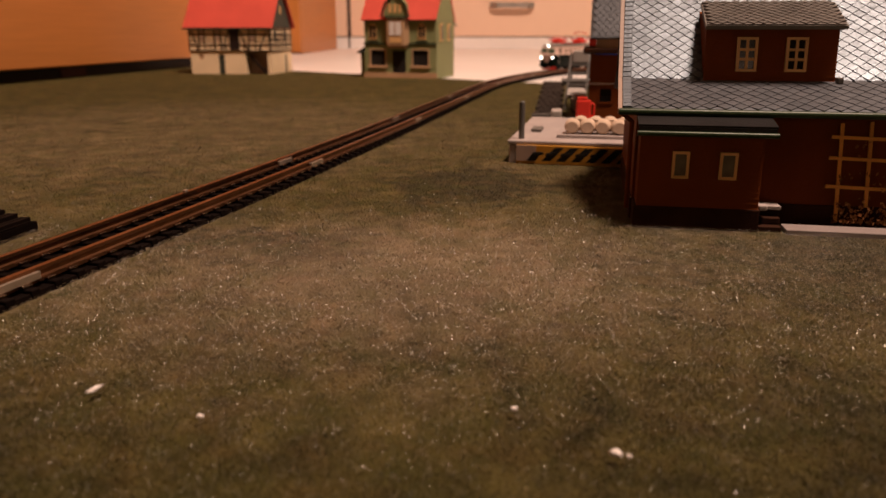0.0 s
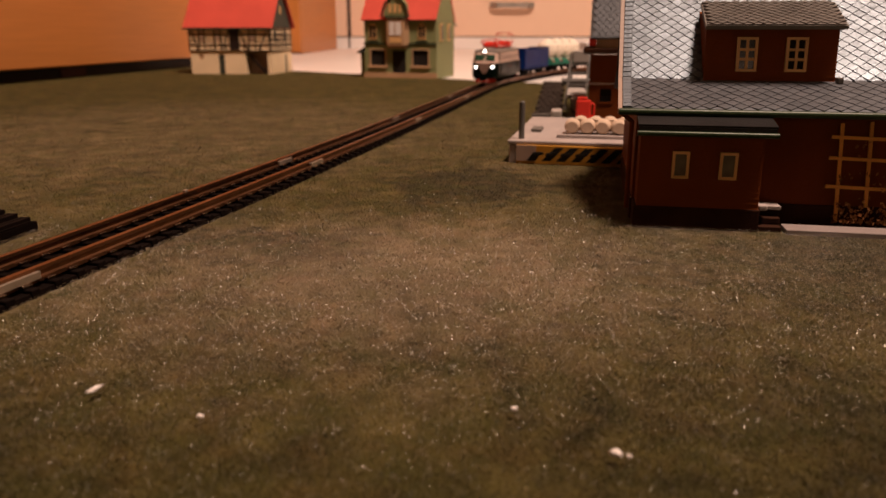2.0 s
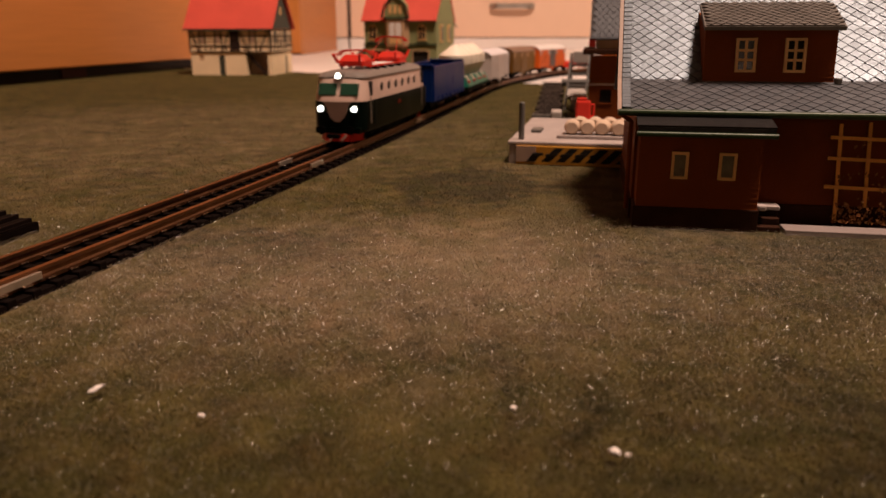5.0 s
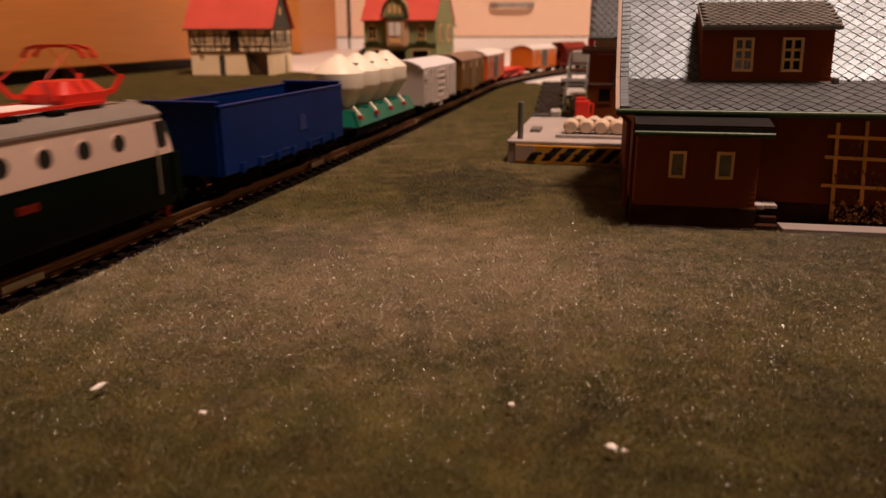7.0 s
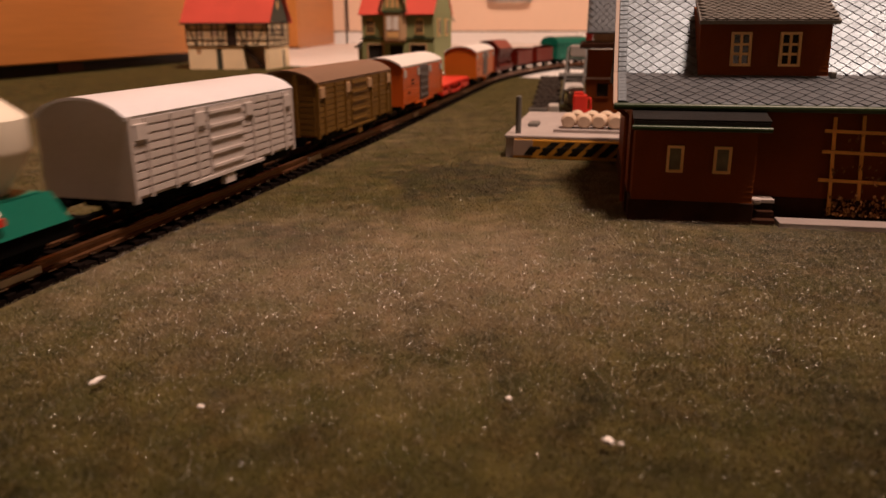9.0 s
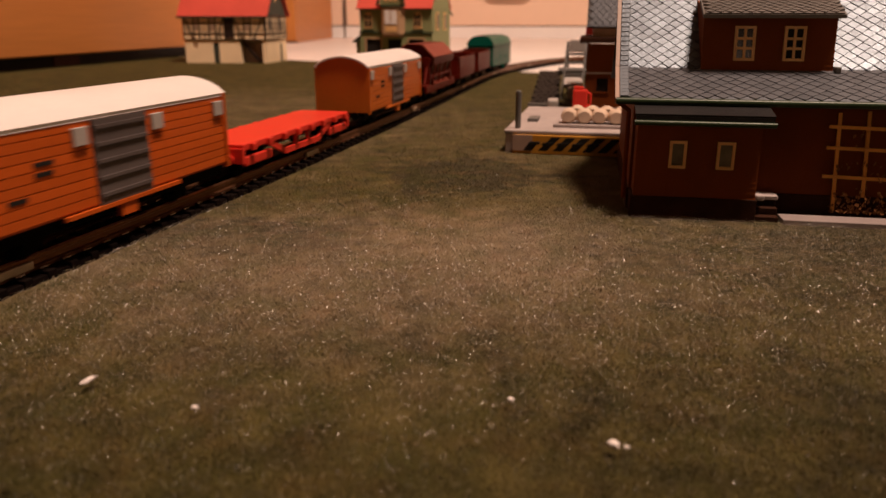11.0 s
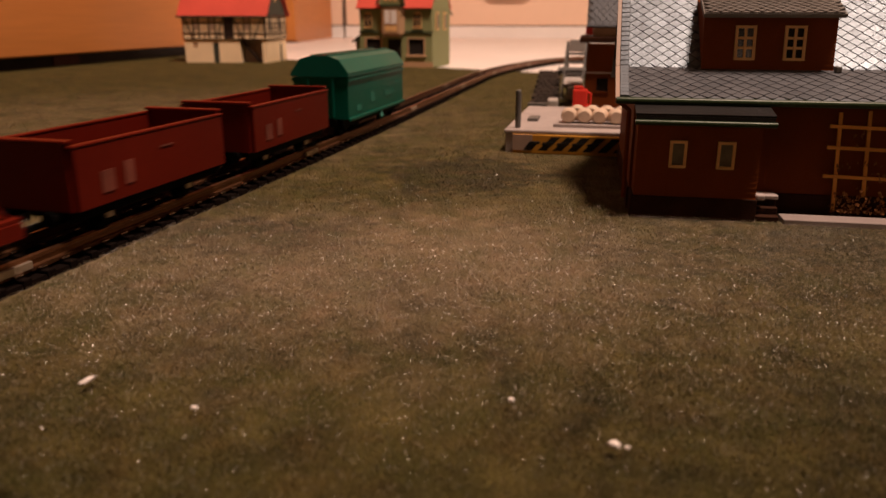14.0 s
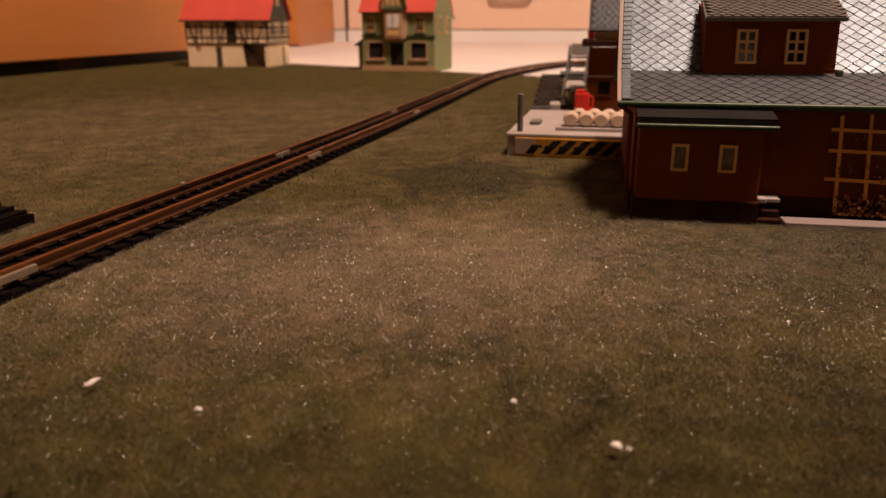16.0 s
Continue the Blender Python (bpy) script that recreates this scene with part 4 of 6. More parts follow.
    for z in (Z1 + 0.0014, Z1 + 0.0092, Z1 + 0.016, Z1 + 0.0225, Z2 - 0.0010):
        sb.append(((-0.0006, z), (D, z)))
    for v in (0.0005, 0.013, 0.024, 0.034, 0.045, 0.055, 0.066, 0.077, D - 0.001):
        sb.append(((v, Z1 + 0.001), (v, Z2)))
    for a, b in sb:
        bm = bar(bmesh.new(), (W + 0.0011, a[0], a[1]), (W + 0.0011, b[0], b[1]), 0.0012, 0.0012, up=(1, 0, 0))
        part("beam", bm, M["timber"], h)
    for u0, u1 in ((0.0152, 0.0218), (0.0372, 0.0448), (0.0862, 0.0938)):
        part("window", B(u0, u1, -0.0009, -0.0004, Z1 + 0.0135, Z2 - 0.0022), M["sack"], h)
    part("loft_door", B(0.0588, 0.0702, -0.0016, -0.0004, Z1 + 0.003, Z2 - 0.002), M["timber"], h, "dark loft door")
    for v in (0.014, 0.056):
        part("window", B(W + 0.0005, W + 0.0009, v, v + 0.009, Z1 + 0.013, Z2 - 0.003), M["curtain"], h)
    # roof
    m = D / 2
    bm = slabquad(bmesh.new(), [(-0.006, -0.006, Z2 - 0.0005), (W + 0.006, -0.006, Z2 - 0.0005), (W + 0.006, m, ZR), (-0.006, m, ZR)], 0.0016)
    part("roof", bm, M["roofred"], h, "tomato red plastic roof")
    bm = slabquad(bmesh.new(), [(W + 0.006, D + 0.006, Z2 - 0.0005), (-0.006, D + 0.006, Z2 - 0.0005), (-0.006, m, ZR), (W + 0.006, m, ZR)], 0.0016)
    part("roof", bm, M["roofred"], h, "tomato red plastic roof")
    bm = prism(bmesh.new(), [(0.001, Z2 + 0.0001), (m, ZR - 0.003), (D - 0.001, Z2 + 0.0001)], W - 0.0005, W + 0.0012)
    part("gable", bm, M["gable"], h, "dark boarded gable")
    part("gable_window", B(W + 0.0013, W + 0.0018, m - 0.003, m + 0.003, Z2 + 0.018, Z2 + 0.028), M["cream"], h)
    bm = rod(bmesh.new(), (-0.006, -0.0072, Z2 - 0.0022), (W + 0.006, -0.0072, Z2 - 0.0022), 0.0009, 8)
    part("gutter", bm, M["gable"], h)


timber_house()

# ------------------------------------------------------------------ green house
GH = pose(-0.0995, 0.990, 0, 0, 0, -15)


def green_house():
    h = thing("green_house", GH, "sage green model town house with bay window and red roof", "model building")
    W, D, Z2, ZR = 0.0945, 0.088, 0.0712, 0.128
    bm = bmesh.new()
    holes = [(0.008, 0.0275, 0.0145, 0.0335), (0.0365, 0.0545, -0.0015, 0.0330), (0.0640, 0.0840, 0.0145, 0.0335)]
    us = [0.0]
    for a, b, z0, z1 in holes:
        box(bm, us[-1], a, 0, 0.002, -0.0015, Z2)
        if z0 > 0:
            box(bm, a, b, 0, 0.002, -0.0015, z0)
        box(bm, a, b, 0, 0.002, z1, Z2)
        us.append(b)
    box(bm, us[-1], W, 0, 0.002, -0.0015, Z2)
    part("wall", bm, M["sage"], h)
    part("wall", B(W - 0.002, W, 0.0021, D, -0.0015, Z2), M["sage"], h)
    part("wall", B(0, 0.002, 0.0021, D, -0.0015, Z2), M["sage"], h)
    part("wall", B(0.0021, W - 0.0021, D - 0.002, D, -0.0015, Z2), M["sage"], h)
    m = D / 2
    part("gable", prism(bmesh.new(), [(0.0, Z2), (m, ZR - 0.002), (D, Z2)], W - 0.002, W), M["sage"], h)
    part("gable", prism(bmesh.new(), [(0.0, Z2), (m, ZR - 0.002), (D, Z2)], 0, 0.002), M["sage"], h)
    for a, b, z0, z1 in (holes[0], holes[2]):
        w = new("shop_window")
        w.parent = h
        w.empty_display_size = 0.002
        part("pane", B(a, b, 0.0012, 0.0018, z0, z1), M["dark"], w)
        bm = bmesh.new()
        box(bm, a - 0.0016, a, -0.0010, 0.0012, z0, z1 + 0.0016)
        box(bm, b, b + 0.0016, -0.0010, 0.0012, z0, z1 + 0.0016)
        box(bm, a, b, -0.0010, 0.0012, z1, z1 + 0.0016)
        part("frame", bm, M["tan"], w)
        part("sill", B(a - 0.003, b + 0.003, -0.003, 0.0012, z0 - 0.003, z0, bev=0.0003), M["tan"], w)
    part("door", B(0.0365, 0.0545, 0.0012, 0.0018, -0.001, 0.0328), M["dark"], h, "dark recessed door")
    part("plinth", B(-0.001, W + 0.001, -0.0024, -0.0001, -0.0015, 0.0055), M["tan"], h)
    part("string_course", B(-0.0008, W + 0.0008, -0.0014, -0.0001, 0.0400, 0.0425), M["lintel"], h)
    for u in (0.0115, 0.0760):
        w = new("arched_window")
        w.parent = h
        w.empty_display_size = 0.002
        pts = [(u - 0.0052, 0.0475), (u + 0.0052, 0.0475)] + [(u + 0.0052 * math.cos(a), 0.0605 + 0.0052 * math.sin(a)) for a in [math.pi * k / 8 for k in range(9)]]
        part("frame", prism(bmesh.new(), [(-0.0012, 0.0), (-0.0001, 0.0), (-0.0001, 0.001), (-0.0012, 0.001)], u - 0.006, u + 0.006), M["cream"], w, m=pose(0, 0, 0.0462))
        bm = bmesh.new()
        a = [bm.verts.new((x, -0.0010, z)) for x, z in pts]
        b = [bm.verts.new((x, -0.0001, z)) for x, z in pts]
        bm.faces.new(a)
        for i in range(len(pts)):
            bm.faces.new((a[i], b[i], b[(i + 1) % len(pts)], a[(i + 1) % len(pts)]))
        bmesh.ops.recalc_face_normals(bm, faces=bm.faces)
        part("surround", bm, M["cream"], w)
        for x0, x1 in ((u - 0.0041, u - 0.0006), (u + 0.0006, u + 0.0041)):
            part("pane", B(x0, x1, -0.0014, -0.00105, 0.0486, 0.0558), M["dark"], w)
            part("pane", B(x0, x1, -0.0014, -0.00105, 0.0568, 0.0628), M["dark"], w)
        part("sill_block", B(u - 0.0075, u + 0.0075, -0.0022, -0.0001, 0.0425, 0.0446), M["lintel"], w)
    for v in (0.016, 0.054):
        w = new("side_window")
        w.parent = h
        w.empty_display_size = 0.002
        part("frame", B(W + 0.0001, W + 0.0012, v, v + 0.013, 0.0440, 0.0655), M["cream"], w)
        part("pane", B(W + 0.0013, W + 0.0017, v + 0.002, v + 0.011, 0.0460, 0.0635), M["curtain"], w)
    # bay
    bay = new("bay_window")
    bay.parent = h
    bay.empty_display_size = 0.003
    prof = [(0.0285, 0.0), (0.0335, -0.0090), (0.0545, -0.0090), (0.0595, 0.0)]

    def slice_(z0, z1, grow):
        bm = bmesh.new()
        c = 0.044
        a = [bm.verts.new((c + (x - c) * grow, y * grow - 0.0001, z0)) for x, y in prof]
        b = [bm.verts.new((c + (x - c) * grow, y * grow - 0.0001, z1)) for x, y in prof]
        bm.faces.new(a[::-1])
        bm.faces.new(b)
        for i in range(4):
            bm.faces.new((a[i], a[(i + 1) % 4], b[(i + 1) % 4], b[i]))
        bmesh.ops.recalc_face_normals(bm, faces=bm.faces)
        return bm
    part("base", slice_(0.0360, 0.0395, 0.85), M["tan"], bay)
    part("body", slice_(0.0396, 0.0715, 1.0), M["tan"], bay)
    part("cornice", slice_(0.0716, 0.0745, 1.15), M["lintel"], bay, "dark green cornice")
    part("window", B(0.0365, 0.0515, -0.0098, -0.0092, 0.0515, 0.0675), M["whiteroof"], bay, "pale curtained bay pane")
    part("mullion", B(0.0435, 0.0445, -0.0104, -0.0099, 0.0515, 0.0675), M["tan"], bay)
    part("panel", B(0.0365, 0.0515, -0.0096, -0.0091, 0.0425, 0.0490), M["cream"], bay)
    bm = bmesh.new()
    a = [bm.verts.new((x, y, z)) for y in (-0.0085, 0.020) for x, z in ((0.0285, 0.0746), (0.0595, 0.0746), (0.0555, 0.088), (0.044, 0.100), (0.0325, 0.088))]
    bm.faces.new(a[:5])
    bm.faces.new(a[5:][::-1])
    for i in range(5):
        bm.faces.new((a[i], a[5 + i], a[5 + (i + 1) % 5], a[(i + 1) % 5]))
    bmesh.ops.recalc_face_normals(bm, faces=bm.faces)
    part("gablet", bm, M["sage"], bay)
    for u in (0.0375, 0.044, 0.0505):
        part("gablet_window", B(u - 0.0019, u + 0.0019, -0.0092, -0.0086, 0.0780, 0.0885), M["cream"], bay)
    for sx in (-1, 1):
        bm = bar(bmesh.new(), (0.044 + sx * 0.018, -0.009, 0.0735), (0.044 + sx * 0.0135, -0.009, 0.088), 0.0016, 0.004, up=(0, 1, 0))
        bar(bm, (0.044 + sx * 0.0135, -0.009, 0.088), (0.044, -0.009, 0.1015), 0.0016, 0.004, up=(0, 1, 0))
        part("bargeboard", bm, M["lintel"], bay)
    # roof
    bm = slabquad(bmesh.new(), [(-0.003, -0.005, Z2 - 0.001), (W + 0.001, -0.005, Z2 - 0.001), (W + 0.001, m, ZR), (-0.003, m, ZR)], 0.0016)
    part("roof", bm, M["roofred"], h, "tomato red plastic roof")
    bm = slabquad(bmesh.new(), [(W + 0.001, D + 0.005, Z2 - 0.001), (-0.003, D + 0.005, Z2 - 0.001), (-0.003, m, ZR), (W + 0.001, m, ZR)], 0.0016)
    part("roof", bm, M["roofred"], h, "tomato red plastic roof")
    # porch
    po = new("porch")
    po.parent = h
    po.empty_display_size = 0.003
    part("wall", B(-0.0095, -0.0002, 0.010, 0.045, -0.0015, 0.030), M["sage"], po)
    bm = slabquad(bmesh.new(), [(-0.0135, 0.005, 0.0300), (-0.0003, 0.005, 0.0390), (-0.0003, 0.050, 0.0390), (-0.0135, 0.050, 0.0300)], 0.0015)
    part("roof", bm, M["lintel"], po)
    part("bracket", rod(bmesh.new(), (W + 0.0004, D - 0.004, 0.068), (W + 0.0045, D - 0.002, 0.062), 0.0009, 8), M["lintel"], h)


green_house()

# ------------------------------------------------------------------ train parts
# A vehicle's own space: x forward, +y the side that faces the camera, z up from the turf.
ZT = 0.0050


def wheelset_pair(parent, x, name="wheel"):
    bm = rod(bmesh.new(), (0, -0.0074, 0), (0, -0.0054, 0), 0.0042, 18)
    rod(bm, (0, 0.0054, 0), (0, 0.0074, 0), 0.0042, 18)
    rod(bm, (0, -0.0056, 0), (0, 0.0056, 0), 0.0010, 8)
    part("wheelset", bm, M["running"], parent, m=pose(x, 0, ZT + 0.0042))


def bogie(parent, x, base=0.017, half=0.0085):
    b = new("bogie")
    b.empty_display_size = 0.003
    b.parent = parent
    b.matrix_basis = pose(x, 0, 0)
    for s in (-1, 1):
        bm = B(-base / 2 - 0.004, base / 2 + 0.004, s * half - 0.0008, s * half + 0.0008, ZT + 0.0028, ZT + 0.0058, bev=0.0004)
        for k in (-1, 1):
            box(bm, k * base / 2 - 0.0022, k * base / 2 + 0.0022, s * (half + 0.0006) - 0.0008, s * (half + 0.0006) + 0.0008, ZT + 0.0024, ZT + 0.0062, bev=0.0004)
        rod(bm, (0, s * (half + 0.0003), ZT + 0.002), (0, s * (half + 0.0003), ZT + 0.0052), 0.0016, 10)
        part("side_frame", bm, M["running"], b)
    for k in (-1, 1):
        wheelset_pair(b, k * base / 2)


def couplers(parent, hl, z=0.0115, colour="running"):
    for s in (-1, 1):
        for y in (-0.0073, 0.0073):
            bm = rod(bmesh.new(), (s * hl, y, z), (s * (hl + 0.0030), y, z), 0.0009, 10)
            rod(bm, (s * (hl + 0.0030), y, z), (s * (hl + 0.0037), y, z), 0.0021, 12)
            part("buffer", bm, M[colour], parent)
        bm = bar(bmesh.new(), (s * (hl - 0.003), 0, 0.0085), (s * (hl + 0.0075), 0, 0.0085), 0.0018, 0.0012)
        box(bm, s * (hl + 0.0065) - 0.0015, s * (hl + 0.0065) + 0.0015, -0.003, 0.003, 0.0080, 0.0098)
        part("coupler", bm, M["running"], parent)


def marks(parent, items, material="mark"):
    """Illegible lettering as plain bars on the side that faces the camera: x0, x1, z0, z1, y."""
    for x0, x1, z0, z1, y in items:
        part("lettering", B(x0, x1, y, y + 0.00012, z0, z1), M[material], parent)


def arc_roof(hw, ze, zc, over, n=12, thick=0.0008):
    prof = []
    for i in range(n + 1):
        a = -1 + 2 * i / n
        prof.append((a * (hw + over), ze + (zc - ze) * (1 - a * a) ** 0.8))
    low = [(y * 0.985, z - thick) for y, z in prof[::-1]]
    return prof + low


def loco():
    L = 0.1212
    hl, hw = L / 2 - 0.002, 0.0136
    v = thing("electric_locomotive", pose(0, 0, 0), "dark green and cream model electric locomotive with red pantographs, lamps lit", "locomotive")
    part("lower_body", loft(bmesh.new(), [ring(hl - 0.0012, hw - 0.0008, 0.006, 0.0098, nose=0.0012), ring(hl, hw, 0.006, 0.0112, nose=0.0015), ring(hl, hw, 0.006, 0.0246, nose=0.0015)]), M["locogreen"], v, "dark bottle green lower body", smooth=True)
    part("upper_body", loft(bmesh.new(), [ring(hl - 0.0002, hw - 0.0001, 0.006, 0.02465, nose=0.0014), ring(hl - 0.0006, hw - 0.0002, 0.006, 0.0268, nose=0.0012), ring(hl - 0.0042, hw - 0.0010, 0.0055, 0.0352, nose=0.0008)]), M["lococream"], v, "cream upper band", smooth=True)
    part("roof", loft(bmesh.new(), [ring(hl - 0.0036, hw - 0.0006, 0.0055, 0.03525), ring(hl - 0.0036, hw - 0.0006, 0.0055, 0.0359), ring(hl - 0.0052, hw - 0.0024, 0.005, 0.0377), ring(hl - 0.0085, hw - 0.0065, 0.004, 0.0388), ring(hl - 0.014, hw - 0.0105, 0.0028, 0.0391)]), M["locogrey"], v, "grey roof", smooth=True)
    half = [(0.0072, 0.0246), (0.0054, 0.0222), (0.0046, 0.0196), (0.0034, 0.0170), (0.0012, 0.0150)]
    outline = half + [(-y, z) for y, z in half[::-1]]
    for e in (-1, 1):
        part("nose_flash", prism(bmesh.new(), outline, *sorted((e * (hl + 0.0009), e * (hl + 0.0019)))), M["noseflash"], v, "cream nose flash drooping to a point, coloured as in shade")
    for s in (-1, 1):
        for i in range(6):
            x = -0.0325 + i * 0.0126
            bm = rod(bmesh.new(), (x, s * (hw - 0.0016), 0.0301), (x, s * (hw - 0.00035), 0.0301), 0.0026, 20)
            w = part("porthole", bm, M["lococream"], v, smooth=True)
            bm = rod(bmesh.new(), (x, s * (hw - 0.0012), 0.0301), (x, s * (hw - 0.00022), 0.0301), 0.0022, 20)
            part("porthole_glass", bm, M["dark"], w, smooth=True)
        for x in (-0.0500, 0.0477):
            part("cab_window", B(x - 0.0020, x + 0.0020, s * (hw - 0.0006) - 0.0006, s * (hw - 0.0006) + 0.0006, 0.0268, 0.0338, bev=0.0003), M["dark"], v)
            part("cab_door", B(x - 0.0036 - 0.0036, x - 0.0036, s * hw - 0.0003, s * hw + 0.0003, 0.0125, 0.0244), M["locogreen"], v)
            bm = rod(bmesh.new(), (x + 0.0035, s * (hw + 0.0006), 0.014), (x + 0.0035, s * (hw + 0.0006), 0.0265), 0.0003, 6)
            part("grab_rail", bm, M["steel"], v)
        part("number_plate", B(-0.003, 0.003, s * (hw + 0.0001) - 0.0001, s * (hw + 0.0001) + 0.0001, 0.0192, 0.0210), M["oxide"], v, "dull red number plate")
        part("footboard", B(-0.046, 0.046, s * (hw - 0.0022) - 0.0012, s * (hw - 0.0022) + 0.0012, 0.0088, 0.0096), M["running"], v)
    for e in (-1, 1):
        for y in (-0.0056, 0.0056):
            m = pose(e * (hl - 0.0013), y, 0.0302, 0, -e * 22, 0)
            w = part("windscreen", B(-0.0006, 0.0006, -0.0046, 0.0046, -0.0030, 0.0030, bev=0.0003), M["cabglass"], v, "green tinted windscreen", m=m)
        bm = rod(bmesh.new(), (e * (hl - 0.006), 0, 0.0372), (e * (hl - 0.0012), 0, 0.0366), 0.0021, 16)
        part("lamp_housing", bm, M["locogrey"], v, smooth=True)
        for y in (-0.0086, 0.0086):
            bm = rod(bmesh.new(), (e * (hl - 0.003), y, 0.0212), (e * (hl + 0.0012), y, 0.0212), 0.0021, 16)
            part("lamp_housing", bm, M["locogreen"], v, smooth=True)
        lit = M["lampglow"] if e > 0 else M["grey"]
        for y, z, x in ((-0.0086, 0.0212, hl + 0.0013), (0.0086, 0.0212, hl + 0.0013), (0, 0.0366, hl - 0.0011)):
            bm = rod(bmesh.new(), (e * (x - 0.0002), y, z), (e * (x + 0.0004), y, z), 0.0013, 16)
            part("headlamp", bm, lit, v, "lit round headlamp" if e > 0 else "", smooth=True)
        part("buffer_beam", B(e * (hl + 0.0006) - 0.0008, e * (hl + 0.0006) + 0.0008, -0.0115, 0.0115, 0.0095, 0.0124), M["locogreen"], v)
        bm = bmesh.new()
        for y0, x0, y1, x1 in ((-0.0105, hl - 0.005, -0.006, hl + 0.001), (-0.006, hl + 0.001, 0.006, hl + 0.001), (0.006, hl + 0.001, 0.0105, hl - 0.005)):
            bar(bm, (e * x0, y0, 0.0074), (e * x1, y1, 0.0074), 0.0010, 0.0036)
        g = part("cowcatcher", bm, M["red"], v, "red guard plate")
        for y in (-0.0030, 0.0030):
            part("guard_stripe", bar(bmesh.new(), (e * (hl + 0.0016), y - 0.0014, 0.0060), (e * (hl + 0.0016), y + 0.0014, 0.0088), 0.0012, 0.0003, up=(e, 0, 0)), M["lococream"], g, "pale diagonal stripe")
    couplers(v, hl + 0.001, 0.0112)
    for x in (-0.030, 0.030):
        bogie(v, x, 0.024, 0.0098)
    part("underframe", B(-0.050, 0.050, -0.010, 0.010, 0.0075, 0.0098), M["running"], v)
    part("battery_box", B(-0.014, 0.014, -0.0108, 0.0108, 0.0062, 0.0097, bev=0.0006), M["running"], v)
    # roof gear
    part("walkway", B(-0.022, 0.022, -0.0064, 0.0064, 0.0394, 0.0404), M["whiteroof"], v, "pale grey roof board")
    for y in (-0.0074, 0.0074):
        part("roof_conduit", B(-0.036, 0.034, y - 0.0006, y + 0.0006, 0.0398, 0.0406), M["red"], v, "red roof conduit")
    for x in (-0.018, -0.004, 0.010, 0.022):
        part("roof_box", B(x - 0.003, x + 0.003, 0.0060, 0.0090, 0.0376, 0.0396, bev=0.0004), M["running"], v)
    for x in (-0.031, 0.031):
        p = new("pantograph")
        p.empty_display_size = 0.003
        p.parent = v
        p.matrix_basis = pose(x, 0, 0.0392)
        bm = loft(bmesh.new(), [ring(0.0080, 0.0070, 0.002, 0.0012), ring(0.0080, 0.0070, 0.002, 0.0036), ring(0.0052, 0.0046, 0.0015, 0.0066)])
        part("base_frame", bm, M["red"], p, "red pantograph base", smooth=True)
        for q, y in ((-0.006, -0.0056), (-0.006, 0.0056), (0.006, -0.0056), (0.006, 0.0056)):
            part("insulator", rod(bmesh.new(), (q, y, -0.0008), (q, y, 0.0012), 0.0009, 8), M["palegrey"], p)
        top = 0.0150 if x < 0 else 0.0088
        for e in (-1, 1):
            for y in (-0.0045, 0.0045):
                bm = bar(bmesh.new(), (e * 0.006, y, 0.0026), (e * 0.0112, y * 1.3, 0.0034), 0.0014, 0.0012)
                bar(bm, (e * 0.0110, y * 1.3, 0.0033), (e * 0.0142, y * 1.5, 0.0072), 0.0012, 0.0010)
                part("lower_arm", bm, M["red"], p)
                bm = rod(bmesh.new(), (e * 0.0138, y * 1.5, 0.0068), (e * 0.0016, y, top - 0.0006), 0.00016, 6)
                part("upper_arm", bm, M["red"], p)
        for q in (-0.0020, 0.0020):
            bm = bmesh.new()
            pts = [(q, -0.0092, top - 0.0028), (q, -0.0076, top - 0.0007), (q, -0.0045, top), (q, 0.0045, top), (q, 0.0076, top - 0.0007), (q, 0.0092, top - 0.0028)]
            for c, d in zip(pts, pts[1:]):
                bar(bm, c, d, 0.0009, 0.0007)
            part("collector_strip", bm, M["red"], p)
    for ob in v.children:
        if not ob.name.startswith("bogie"):
            ob.location.z += 0.0006
    return v


